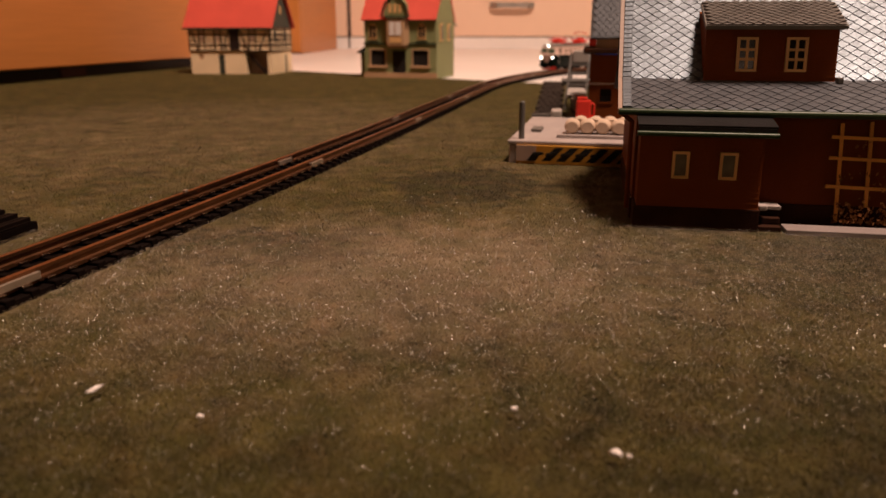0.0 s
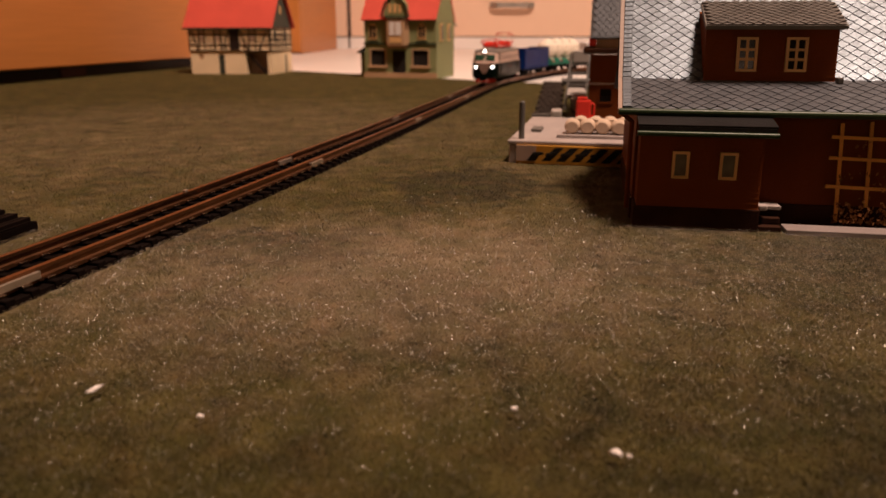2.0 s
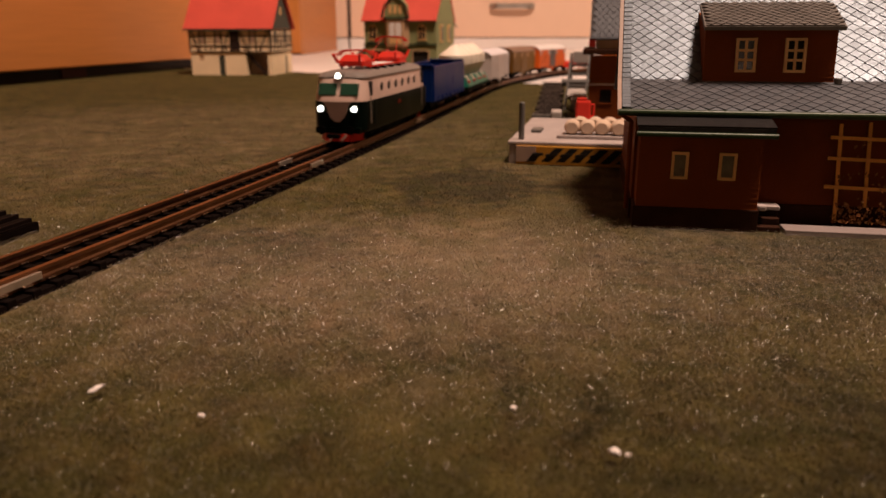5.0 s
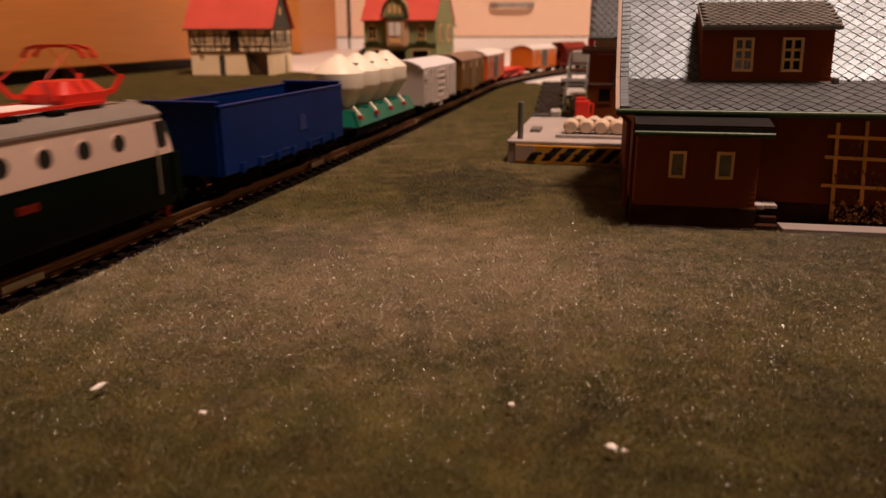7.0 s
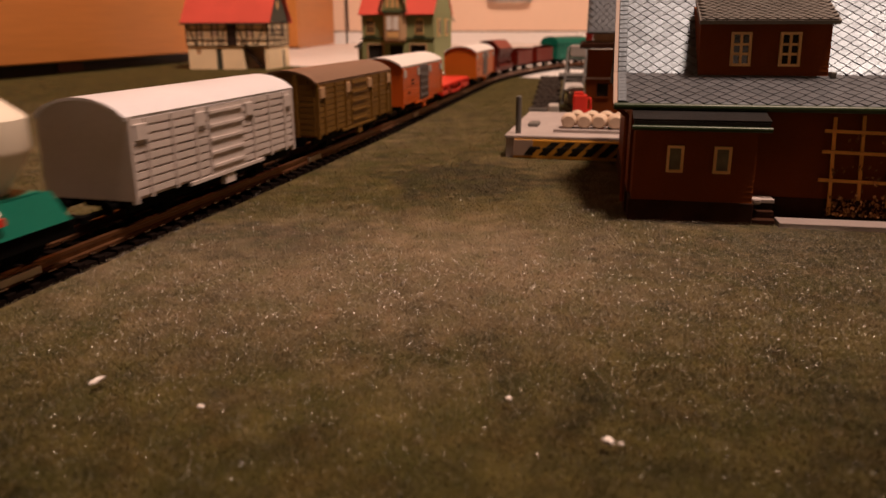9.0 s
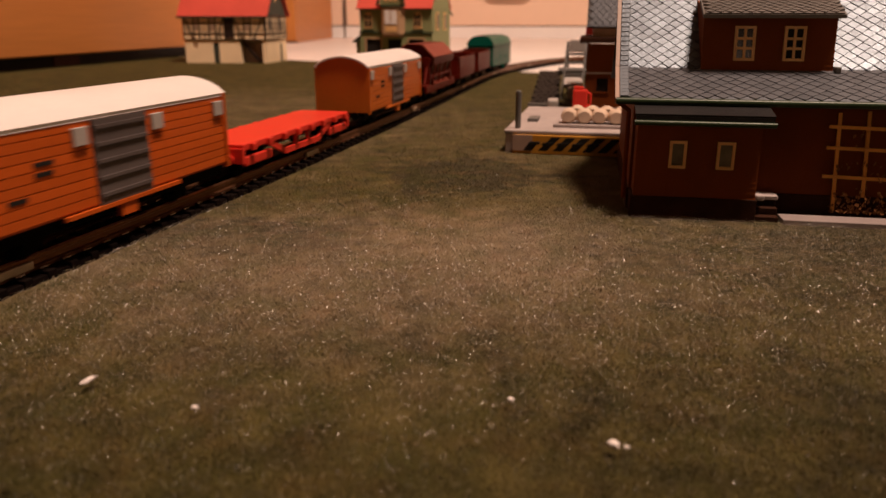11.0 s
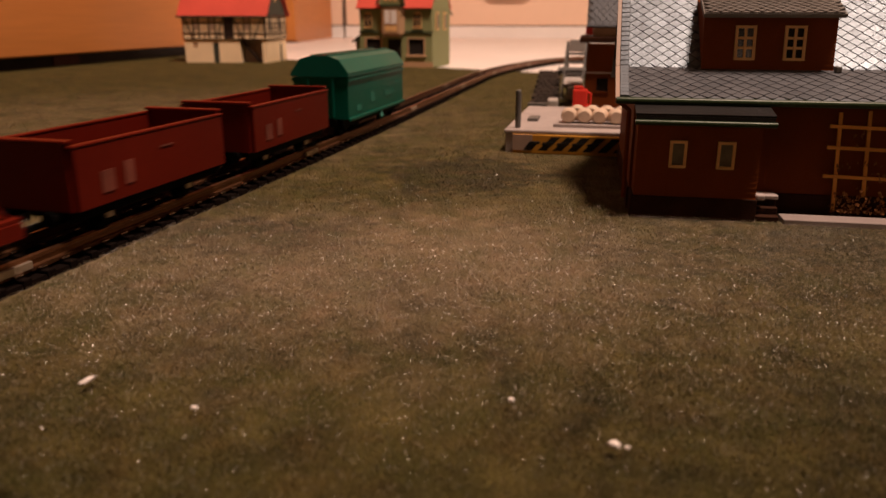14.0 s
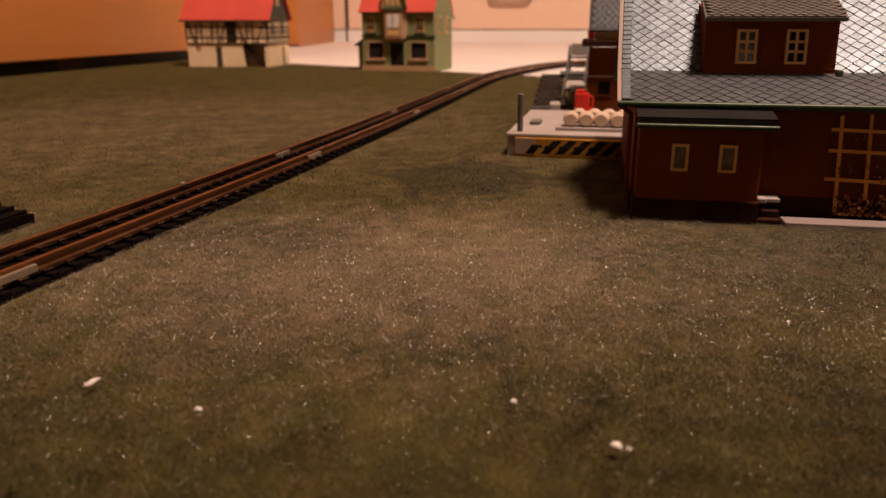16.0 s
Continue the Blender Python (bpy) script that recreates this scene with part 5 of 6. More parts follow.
def open_wagon(name, L, hw, z0, z1, colour, label, axles, ribs, flare=0.0):
    hl = L / 2 - 0.0035
    v = thing(name, pose(0, 0, 0), label, "wagon")
    t = 0.0008
    part("floor", B(-hl, hl, -hw, hw, z0, z0 + 0.001), M[colour], v)
    for s in (-1, 1):
        w = part("side", B(-hl, hl, s * hw - t, s * hw + t, z0, z1, bev=0.0002), M[colour], v)
        n = len(ribs)
        for x in ribs:
            part("rib", B(x * hl - 0.0008, x * hl + 0.0008, s * (hw + 0.0010) - 0.0004, s * (hw + 0.0010) + 0.0004, z0, z1 - 0.0012), M[colour], w)
        part("top_rail", B(-hl - 0.0006, hl + 0.0006, s * hw - 0.0010, s * hw + 0.0010, z1, z1 + 0.0008, bev=0.0003), M[colour], w)
        part("end", B(s * hl - t, s * hl + t, -hw + t, hw - t, z0, z1 + 0.0013), M[colour], v)
        part("end_rail", B(s * hl - 0.0013, s * hl + 0.0013, -hw, hw, z1 + 0.0012, z1 + 0.0021, bev=0.0003), M[colour], v)
        part("sole_bar", B(-hl, hl, s * (hw - 0.003) - 0.0006, s * (hw - 0.003) + 0.0006, z0 - 0.0032, z0), M["running"], v)
    part("underframe", B(-hl + 0.004, hl - 0.004, -0.006, 0.006, z0 - 0.003, z0), M["running"], v)
    couplers(v, hl)
    if axles == 4:
        for x in (-0.62, 0.62):
            bogie(v, x * hl)
    else:
        for x in (-0.55, 0.55):
            wheelset_pair(v, x * hl)
            for s in (-1, 1):
                part("axle_guard", B(x * hl - 0.003, x * hl + 0.003, s * 0.0086 - 0.0007, s * 0.0086 + 0.0007, ZT + 0.002, z0), M["running"], v)
                part("axle_box", B(x * hl - 0.0014, x * hl + 0.0014, s * 0.0094 - 0.0006, s * 0.0094 + 0.0006, ZT + 0.003, ZT + 0.0056, bev=0.0003), M["joiner"] if s > 0 else M["running"], v)
    return v, hl


def blue_wagon():
    v, hl = open_wagon("open_wagon", 0.109, 0.0134, 0.0132, 0.0349, "blue", "dark blue high-sided bogie open wagon", 4, [])
    for x in (-0.040, -0.027, -0.014, 0.001, 0.014, 0.027, 0.040):
        part("stanchion_foot", B(x - 0.0012, x + 0.0012, 0.0142, 0.0150, 0.0126, 0.0162, bev=0.0003), M["blue"], v)
    marks(v, [(-0.012, -0.006, 0.021, 0.027, 0.0143), (0.004, 0.010, 0.0155, 0.0163, 0.0143), (-0.030, -0.018, 0.0155, 0.0160, 0.0143), (0.018, 0.026, 0.0150, 0.0156, 0.0143)], "blue_mark")
    return v


def gondola():
    v, hl = open_wagon("gondola_wagon", 0.0735, 0.0130, 0.0130, 0.0282, "oxide", "oxide red open wagon with plain sides", 2, [])
    marks(v, [(0.012, 0.016, 0.0165, 0.0225, 0.0139), (0.020, 0.025, 0.0160, 0.0215, 0.0139), (-0.006, 0.0, 0.0235, 0.0240, 0.0139)], "oxide_mark")
    return v


def silo_wagon():
    L = 0.108
    hl = L / 2 - 0.003
    v = thing("silo_wagon", pose(0, 0, 0), "ivory four-silo wagon on a sea green frame", "wagon")
    part("frame", B(-hl, hl, -0.0108, 0.0108, 0.0118, 0.0136, bev=0.0003), M["running"], v)
    for s in (-1, 1):
        part("side_skirt", slabquad(bmesh.new(), [(-hl + 0.002, s * 0.0136, 0.0140), (hl - 0.002, s * 0.0136, 0.0140), (hl - 0.004, s * 0.0106, 0.0212), (-hl + 0.004, s * 0.0106, 0.0212)], 0.0008), M["jade"], v, "green sloping side plate")
        part("sole_bar", B(-hl, hl, s * 0.0128 - 0.0008, s * 0.0128 + 0.0008, 0.0105, 0.0139), M["running"], v, "black sole bar")
    for i in range(4):
        x = -0.0372 + i * 0.0248
        prof = [(0.0050, 0.0195), (0.0060, 0.0212), (0.0122, 0.0306), (0.0126, 0.0322), (0.0126, 0.0386), (0.0120, 0.0394), (0.0048, 0.0450), (0.0030, 0.0463), (0.0026, 0.0471), (0.0006, 0.0474)]
        t = part("silo", lathe(bmesh.new(), prof, x, 0, 30), M["ivory"], v, "ivory plastic silo with cone top", smooth=True)
        part("saddle", B(x - 0.0090, x + 0.0090, -0.0094, 0.0094, 0.0137, 0.0216, bev=0.0004), M["jade"], v)
        for s in (-1, 1):
            bm = bar(bmesh.new(), (x + 0.0085, s * 0.0100, 0.0232), (x + 0.0085, s * 0.0134, 0.0192), 0.0018, 0.0013)
            f = part("outlet_pipe", bm, M["ivory"], v)
            part("pipe_cap", B(x + 0.0075, x + 0.0095, s * 0.0138 - 0.0010, s * 0.0138 + 0.0010, 0.0176, 0.0192), M["red"], f, "red pipe cap")
    for i in range(3):
        part("walkway", B(-0.0248 + i * 0.0248 - 0.0062, -0.0248 + i * 0.0248 + 0.0062, -0.0042, 0.0042, 0.0418, 0.0426), M["running"], v)
    for x0 in (0.0185,):
        for s in (-1, 1):
            part("side_plate", slabquad(bmesh.new(), [(x0, s * 0.01335, 0.0156), (x0 + 0.005, s * 0.01335, 0.0156), (x0 + 0.005, s * 0.0125, 0.0178), (x0, s * 0.0125, 0.0178)], 0.0005), M["blue"], v, "small dark blue plate")
    for s in (-1, 1):
        part("end_plate", slabquad(bmesh.new(), [(s * (hl - 0.0022), -0.0130, 0.0140), (s * (hl - 0.0022), 0.0130, 0.0140), (s * (hl - 0.0045), 0.0102, 0.0210), (s * (hl - 0.0045), -0.0102, 0.0210)], 0.0007), M["jade"], v, "green sloping end plate")
    couplers(v, hl)
    for x in (-0.034, 0.034):
        bogie(v, x)
    return v


def van(L, body, roof, label, door, hatch, planks=9, gap=0.00030, relief=0.00036):
    hl, hw = L / 2 - 0.0038, 0.0131
    z0, ze, zc = 0.0130, 0.0354, 0.0403
    v = thing("covered_wagon", pose(0, 0, 0), label, "wagon")
    n = 14
    prof = [(-hw, z0), (hw, z0), (hw, ze)] + [(hw * (1 - 2 * i / n), ze + (zc - ze - 0.0009) * (1 - (1 - 2 * i / n) ** 2) ** 0.8) for i in range(1, n)] + [(-hw, ze)]
    part("body", prism(bmesh.new(), prof, -hl, hl), M[body], v)
    part("roof", prism(bmesh.new(), arc_roof(hw, ze, zc, 0.0009), -hl - 0.0010, hl + 0.0010), M[roof], v, "smooth curved roof", smooth=True)
    bm = bmesh.new()
    p = (ze - z0 - 0.0012) / planks
    box(bm, -0.5, 0.5, -relief, relief, -p / 2 + gap, p / 2 - gap, bev=0.0)
    plank = mesh_of("plank", bm, M[body])
    end_plank = mesh_of("end_plank", B(-relief, relief, -hw + 0.0006, hw - 0.0006, -p / 2 + gap, p / 2 - gap), M[body])
    for s in (-1, 1):
        for a, b in ((-hl + 0.0006, -0.0108), (0.0108, hl - 0.0006)):
            for k in range(planks):
                o = piece("plank", plank, v, pose((a + b) / 2, s * (hw + 0.0003), z0 + 0.0006 + p * (k + 0.5)) @ Matrix.Diagonal((b - a, 1, 1, 1)))
        for x in (-0.5, 0.5) if body in ("white", "ochre") else ():
            for k in (-1, 0, 1):
                xx = x * (hl + 0.0104) + k * (hl - 0.0104) * 0.31
                part("side_post", B(xx - 0.00045, xx + 0.00045, s * (hw + 0.0007) - 0.0006, s * (hw + 0.0007) + 0.0006, z0, ze - 0.0010), M[body], v)
        for y in (-0.0044, 0.0044) if body == "ochre" else ():
            part("end_post", B(s * (hl + 0.0005) - 0.0008, s * (hl + 0.0005) + 0.0008, y - 0.0009, y + 0.0009, z0, ze + 0.0030), M[body], v)
        for k in range(planks + 1) if body == "ochre" else ():
            piece("end_plank", end_plank, v, pose(s * (hl + 0.0002), 0, z0 + 0.0006 + p * (k + 0.5)) @ Matrix.Diagonal((1, (1 if k < planks else 0.80), 1, 1)))
        d = part("door", B(-0.0104, 0.0104, s * (hw + 0.0005) - 0.0005, s * (hw + 0.0005) + 0.0005, z0 + 0.0002, ze - 0.0012), M[door], v)
        for k in range(5):
            zz = z0 + 0.0022 + k * 0.0042
            part("door_batten", B(-0.0100, 0.0100, s * (hw + 0.0012) - 0.0003, s * (hw + 0.0012) + 0.0003, zz, zz + 0.0009), M[door], d)
        part("door_rail", B(-0.023, 0.023, s * (hw + 0.0009) - 0.0005, s * (hw + 0.0009) + 0.0005, z0 - 0.0009, z0 + 0.0001), M[body], v)
        for x in (-hl + 0.0045, -0.0150, 0.0150, hl - 0.0045):
            part("hatch", B(x - 0.0024, x + 0.0024, s * (hw + 0.0010) - 0.0005, s * (hw + 0.0010) + 0.0005, ze - 0.0066, ze - 0.0022, bev=0.0002), M[hatch], v, "ventilation hatch")
        for x in (-hl + 0.0006, hl - 0.0006):
            part("corner_post", B(x - 0.0006, x + 0.0006, s * (hw + 0.0006) - 0.0006, s * (hw + 0.0006) + 0.0006, z0 - 0.0008, ze - 0.0003), M[body], v)
        part("step", B(-0.003, 0.003, s * (hw + 0.0002) - 0.0008, s * (hw + 0.0002) + 0.0008, z0 - 0.0042, z0 - 0.0012), M[body], v)
        part("sole_bar", B(-hl, hl, s * 0.0105 - 0.0006, s * 0.0105 + 0.0006, z0 - 0.0034, z0 - 0.0001), M["running"], v)
        part("roof_lip", B(-hl - 0.0008, hl + 0.0008, s * (hw + 0.0004) - 0.0003, s * (hw + 0.0004) + 0.0003, ze - 0.0010, ze - 0.0001), M[roof], v)
    part("underframe", B(-hl + 0.004, hl - 0.004, -0.006, 0.006, z0 - 0.003, z0 - 0.0001), M["running"], v)
    if body in ("orange", "redorange"):
        for x0, x1, zz in ((0.0240, 0.0300, 0.0262), (0.0245, 0.0300, 0.0239), (0.0330, 0.0385, 0.0193)):
            part("vent_slot", B(x0, x1, hw + 0.0003, hw + 0.00075, zz, zz + 0.0010), M["dark"], v, "dark open vent slot")
    couplers(v, hl)
    for x in (-0.58, 0.58):
        wheelset_pair(v, x * hl)
        for s in (-1, 1):
            part("axle_guard", B(x * hl - 0.0032, x * hl + 0.0032, s * 0.0088 - 0.0007, s * 0.0088 + 0.0007, ZT + 0.002, z0 - 0.0001), M["running"], v)
    return v


def flat_wagon():
    L = 0.104
    hl = L / 2 - 0.002
    v = thing("flat_wagon", pose(0, 0, 0), "bright red skeletal flat wagon, empty", "wagon")
    bm = B(-hl, hl, -0.0118, 0.0118, 0.0143, 0.0167, bev=0.0004)
    part("deck", bm, M["scarlet"], v)
    for s in (-1, 1):
        for k in range(8):
            x = -hl + 0.006 + k * (2 * hl - 0.012) / 7
            part("bracket", B(x - 0.0014, x + 0.0014, s * 0.0126 - 0.0008, s * 0.0126 + 0.0008, 0.0140, 0.0165, bev=0.0003), M["scarlet"], v)
        bm = bmesh.new()
        for a, b in (((-0.030, 0.0148), (-0.016, 0.0092)), ((-0.016, 0.0092), (0.016, 0.0092)), ((0.016, 0.0092), (0.030, 0.0148))):
            bar(bm, (a[0], s * 0.0108, a[1]), (b[0], s * 0.0108, b[1]), 0.0012, 0.0022)
        part("truss", bm, M["scarlet"], v)
        for x in (-0.006, 0.006):
            part("strut", B(x - 0.0009, x + 0.0009, s * 0.0108 - 0.0006, s * 0.0108 + 0.0006, 0.0100, 0.0152), M["scarlet"], v)
        for x in (-0.038, 0.038):
            part("bogie_cover", B(x - 0.010, x + 0.010, s * 0.0106 - 0.001, s * 0.0106 + 0.001, 0.0086, 0.0122, bev=0.0006), M["scarlet"], v)
        part("buffer_beam", B(s * hl - 0.0008, s * hl + 0.0008, -0.0118, 0.0118, 0.0100, 0.0152), M["scarlet"], v)
    part("spine", B(-hl + 0.003, hl - 0.003, -0.004, 0.004, 0.0105, 0.0151), M["oxide"], v)
    couplers(v, hl, 0.0118, "scarlet")
    for x in (-0.038, 0.038):
        bogie(v, x)
    return v


def hopper_wagon():
    L = 0.097
    hl = L / 2 - 0.003
    v = thing("hopper_wagon", pose(0, 0, 0), "oxide red covered hopper wagon with sloping roof flaps", "wagon")
    prof = [(-0.0030, 0.0135), (0.0030, 0.0135), (0.0105, 0.0215), (0.0128, 0.0285), (0.0132, 0.0335), (0.0062, 0.0406), (0.0050, 0.0412), (-0.0050, 0.0412), (-0.0062, 0.0406), (-0.0132, 0.0335), (-0.0128, 0.0285), (-0.0105, 0.0215)]
    bl = hl - 0.013
    bm = prism(bmesh.new(), prof, -bl + 0.001, bl - 0.001)
    for q in bm.verts:
        if q.co.z < 0.030:
            q.co.x *= (bl - (0.0320 - q.co.z) * 0.6) / bl
    part("hopper", bm, M["oxide"], v)
    for s in (-1, 1):
        part("roof_flap", slabquad(bmesh.new(), [(-bl, s * 0.0140, 0.0334), (bl, s * 0.0140, 0.0334), (bl, s * 0.0062, 0.0413), (-bl, s * 0.0062, 0.0413)], 0.0007), M["flapred"], v, "smooth sloping roof flap")
        part("side_flap", slabquad(bmesh.new(), [(-bl + 0.0012, s * 0.0133, 0.0284), (bl - 0.0012, s * 0.0133, 0.0284), (bl, s * 0.0140, 0.0333), (-bl, s * 0.0140, 0.0333)], 0.0006), M["oxide"], v)
        part("side_rail", B(-bl, bl, s * 0.0120 - 0.0006, s * 0.0120 + 0.0006, 0.0205, 0.0222), M["oxide"], v)
        for x in (-0.78, -0.26, 0.26, 0.78):
            bm = bar(bmesh.new(), (x * bl, s * 0.0118, 0.0148), (x * bl, s * 0.0138, 0.0290), 0.0015, 0.0008)
            part("stanchion", bm, M["oxide"], v)
        part("sole_bar", B(-hl, hl, s * 0.0120 - 0.0008, s * 0.0120 + 0.0008, 0.0112, 0.0150, bev=0.0002), M["oxide"], v)
        part("discharge_flap", slabquad(bmesh.new(), [(-bl * 0.7, s * 0.0128, 0.0150), (bl * 0.7, s * 0.0128, 0.0150), (bl * 0.7, s * 0.0080, 0.0200), (-bl * 0.7, s * 0.0080, 0.0200)], 0.0006), M["oxide"], v)
        e = s
        part("end_platform", B(e * (hl - 0.006) - 0.006, e * (hl - 0.006) + 0.006, -0.0125, 0.0125, 0.0150, 0.0160, bev=0.0002), M["oxide"], v)
        bm = bmesh.new()
        for y in (-0.0105, 0.0105):
            bar(bm, (e * (hl - 0.002), y, 0.0160), (e * (bl - 0.001), y * 0.95, 0.0300), 0.0010, 0.0010)
            bar(bm, (e * (hl - 0.0115), y, 0.0160), (e * (bl + 0.0005), y, 0.0300), 0.0010, 0.0010)
        part("end_brace", bm, M["oxide"], v)
        for y in (-0.0098, 0.0098):
            part("end_post", B(e * (bl + 0.0010) - 0.0008, e * (bl + 0.0010) + 0.0008, y - 0.0022, y + 0.0022, 0.0161, 0.0330), M["oxide"], v)
        part("end_head", B(e * (bl + 0.0004) - 0.0006, e * (bl + 0.0004) + 0.0006, -0.0128, 0.0128, 0.0300, 0.0336), M["oxide"], v)
    part("underframe", B(-hl + 0.0012, hl - 0.0012, -0.0108, 0.0108, 0.0108, 0.0148), M["running"], v, "black underframe")
    # black block and end plates added to fill the hollows with shade
    part("discharge_chute", B(-bl * 0.92, bl * 0.92, -0.0078, 0.0078, 0.0150, 0.0208), M["running"], v, "black block for the shaded hollow under the hopper")
    for e in (-1, 1):
        part("end_bulkhead", B(e * (bl - 0.0030) - 0.0006, e * (bl - 0.0030) + 0.0006, -0.0074, 0.0074, 0.0161, 0.0299), M["running"], v, "dark plate for the shaded void at the wagon end")
    part("roof_walk", B(-bl, bl, -0.0046, 0.0046, 0.0413, 0.0418), M["oxide"], v)
    couplers(v, hl, 0.0118, "oxide")
    for x in (-0.030, 0.030):
        bogie(v, x)
    return v


def green_wagon():
    L = 0.098
    hl, hw = L / 2 - 0.003, 0.0133
    v = thing("roof_hopper_wagon", pose(0, 0, 0), "sea green swing-roof wagon with angular roof", "wagon")
    bl = hl - 0.001
    prof = [(-hw, 0.0130), (hw, 0.0130), (hw, 0.0318), (-hw, 0.0318)]
    part("body", prism(bmesh.new(), prof, -bl, bl), M["green"], v)
    rp = [(hw + 0.0006, 0.0321), (hw + 0.0006, 0.0340), (0.0095, 0.0398), (0.0048, 0.0412), (-0.0048, 0.0412), (-0.0095, 0.0398), (-hw - 0.0006, 0.0340), (-hw - 0.0006, 0.0321)]
    part("swing_roof", prism(bmesh.new(), rp, -bl - 0.0008, bl + 0.0008), M["green"], v, "faceted green roof shell")
    part("roof_trough", B(-bl, bl, -0.0030, 0.0030, 0.0413, 0.0415), M["locogreen"], v, "dark trough along the roof")
    for y in (-0.0037, 0.0037):
        part("trough_edge", B(-bl, bl, y - 0.0006, y + 0.0006, 0.0412, 0.0419, bev=0.0002), M["green"], v)
    for s in (-1, 1):
        part("lower_rail", B(-bl - 0.0003, bl + 0.0003, s * (hw + 0.0005) - 0.0005, s * (hw + 0.0005) + 0.0005, 0.0122, 0.0136, bev=0.0002), M["green"], v)
        part("upper_rail", B(-bl - 0.0003, bl + 0.0003, s * (hw + 0.0003) - 0.0003, s * (hw + 0.0003) + 0.0003, 0.0300, 0.0312), M["green"], v)
        part("sole_bar", B(-hl, hl, s * 0.0105 - 0.0006, s * 0.0105 + 0.0006, 0.0095, 0.0129), M["running"], v)
        part("lever", bar(bmesh.new(), (-0.004, s * 0.0125, 0.0122), (-0.002, s * 0.0142, 0.0086), 0.0014, 0.0022), M["green"], v)
        for y in (-0.0060, 0.0060):
            part("end_post", B(s * (bl + 0.0003) - 0.0004, s * (bl + 0.0003) + 0.0004, y - 0.0006, y + 0.0006, 0.0138, 0.0316, bev=0.0002), M["green"], v)
    marks(v, [(0.027, 0.034, 0.0155, 0.0185, hw + 0.0001), (0.006, 0.013, 0.0180, 0.0225, hw + 0.0001), (-0.026, -0.010, 0.0185, 0.0215, hw + 0.0001), (-0.036, -0.030, 0.0240, 0.0252, hw + 0.0001)], "green_mark")
    couplers(v, hl)
    for x in (-0.031, 0.031):
        bogie(v, x)
    return v


M["blue_mark"] = mat("faded_blue_lettering", (0.016, 0.032, 0.14), 0.6, 0.2, 800, 0.0)
M["oxide_mark"] = mat("faded_red_lettering", (0.17, 0.045, 0.03), 0.6, 0.2, 800, 0.0)
M["green_mark"] = mat("faded_green_lettering", (0.02, 0.16, 0.115), 0.6, 0.2, 800, 0.0)
M["doorgrey"] = mat("grey_sliding_door", (0.11, 0.09, 0.085), 0.5, 0.15, 200, 0.1)

K = 1.115
VEHICLES = []


def place(ob, front, rear):
    VEHICLES.append((ob, front * K, rear * K))


place(loco(), 0.0080, 0.1157)
place(blue_wagon(), 0.1306, 0.2281)
place(silo_wagon(), 0.2382, 0.3372)
place(van(0.105, "white", "coolwhite", "white boarded refrigerator van with curved white roof", "white", "white", gap=0.00034, relief=0.00045), 0.350, 0.444)
place(van(0.108, "ochre", "brownroof", "olive brown boarded van with curved brown roof", "ochre", "tan", gap=0.00018), 0.459, 0.556)
place(van(0.109, "redorange", "whiteroof", "red orange boarded van with pale roof and grey door", "doorgrey", "palegrey", gap=0.00013, relief=0.00024), 0.570, 0.668)
place(flat_wagon(), 0.675, 0.768)
place(van(0.109, "orange", "whiteroof", "orange boarded van with pale roof and grey door", "doorgrey", "palegrey", gap=0.00013, relief=0.00024), 0.785, 0.883)
place(hopper_wagon(), 0.896, 0.983)
first_gondola = gondola()
place(first_gondola, 0.992, 1.058)
place(copy_thing(first_gondola, pose(0, 0, 0)), 1.070, 1.136)
place(green_wagon(), 1.152, 1.240)

# ------------------------------------------------------------------ lint on the turf


def lint(x, y, l, w, turn, seed):
    rng = random.Random(seed)
    bm = bmesh.new()
    bmesh.ops.create_icosphere(bm, subdivisions=2, radius=1.0)
    for v in bm.verts:
        k = 1 + 0.35 * noise.noise(v.co * 2 + Vector((seed, 0, 0)))
        v.co = Vector((v.co.x * l * k, v.co.y * w * k, v.co.z * w * k + w))
    ob = part("lint_fluff", bm, M["lint"], smooth=True, m=pose(x, y, 0.0006, 0, 0, turn))
    tagged(ob, "tiny white lint fluff lying on the turf", "lint", "lint on the turf")


lint(-0.0574, 0.1126, 0.0017, 0.0005, 66, 1)
lint(-0.0373, 0.1036, 0.0006, 0.0004, 0, 2)
lint(0.0111, 0.1057, 0.0005, 0.0005, 40, 3)
lint(0.0242, 0.0928, 0.0010, 0.0006, -20, 4)
lint(0.0260, 0.0925, 0.0004, 0.0003, -20, 5)

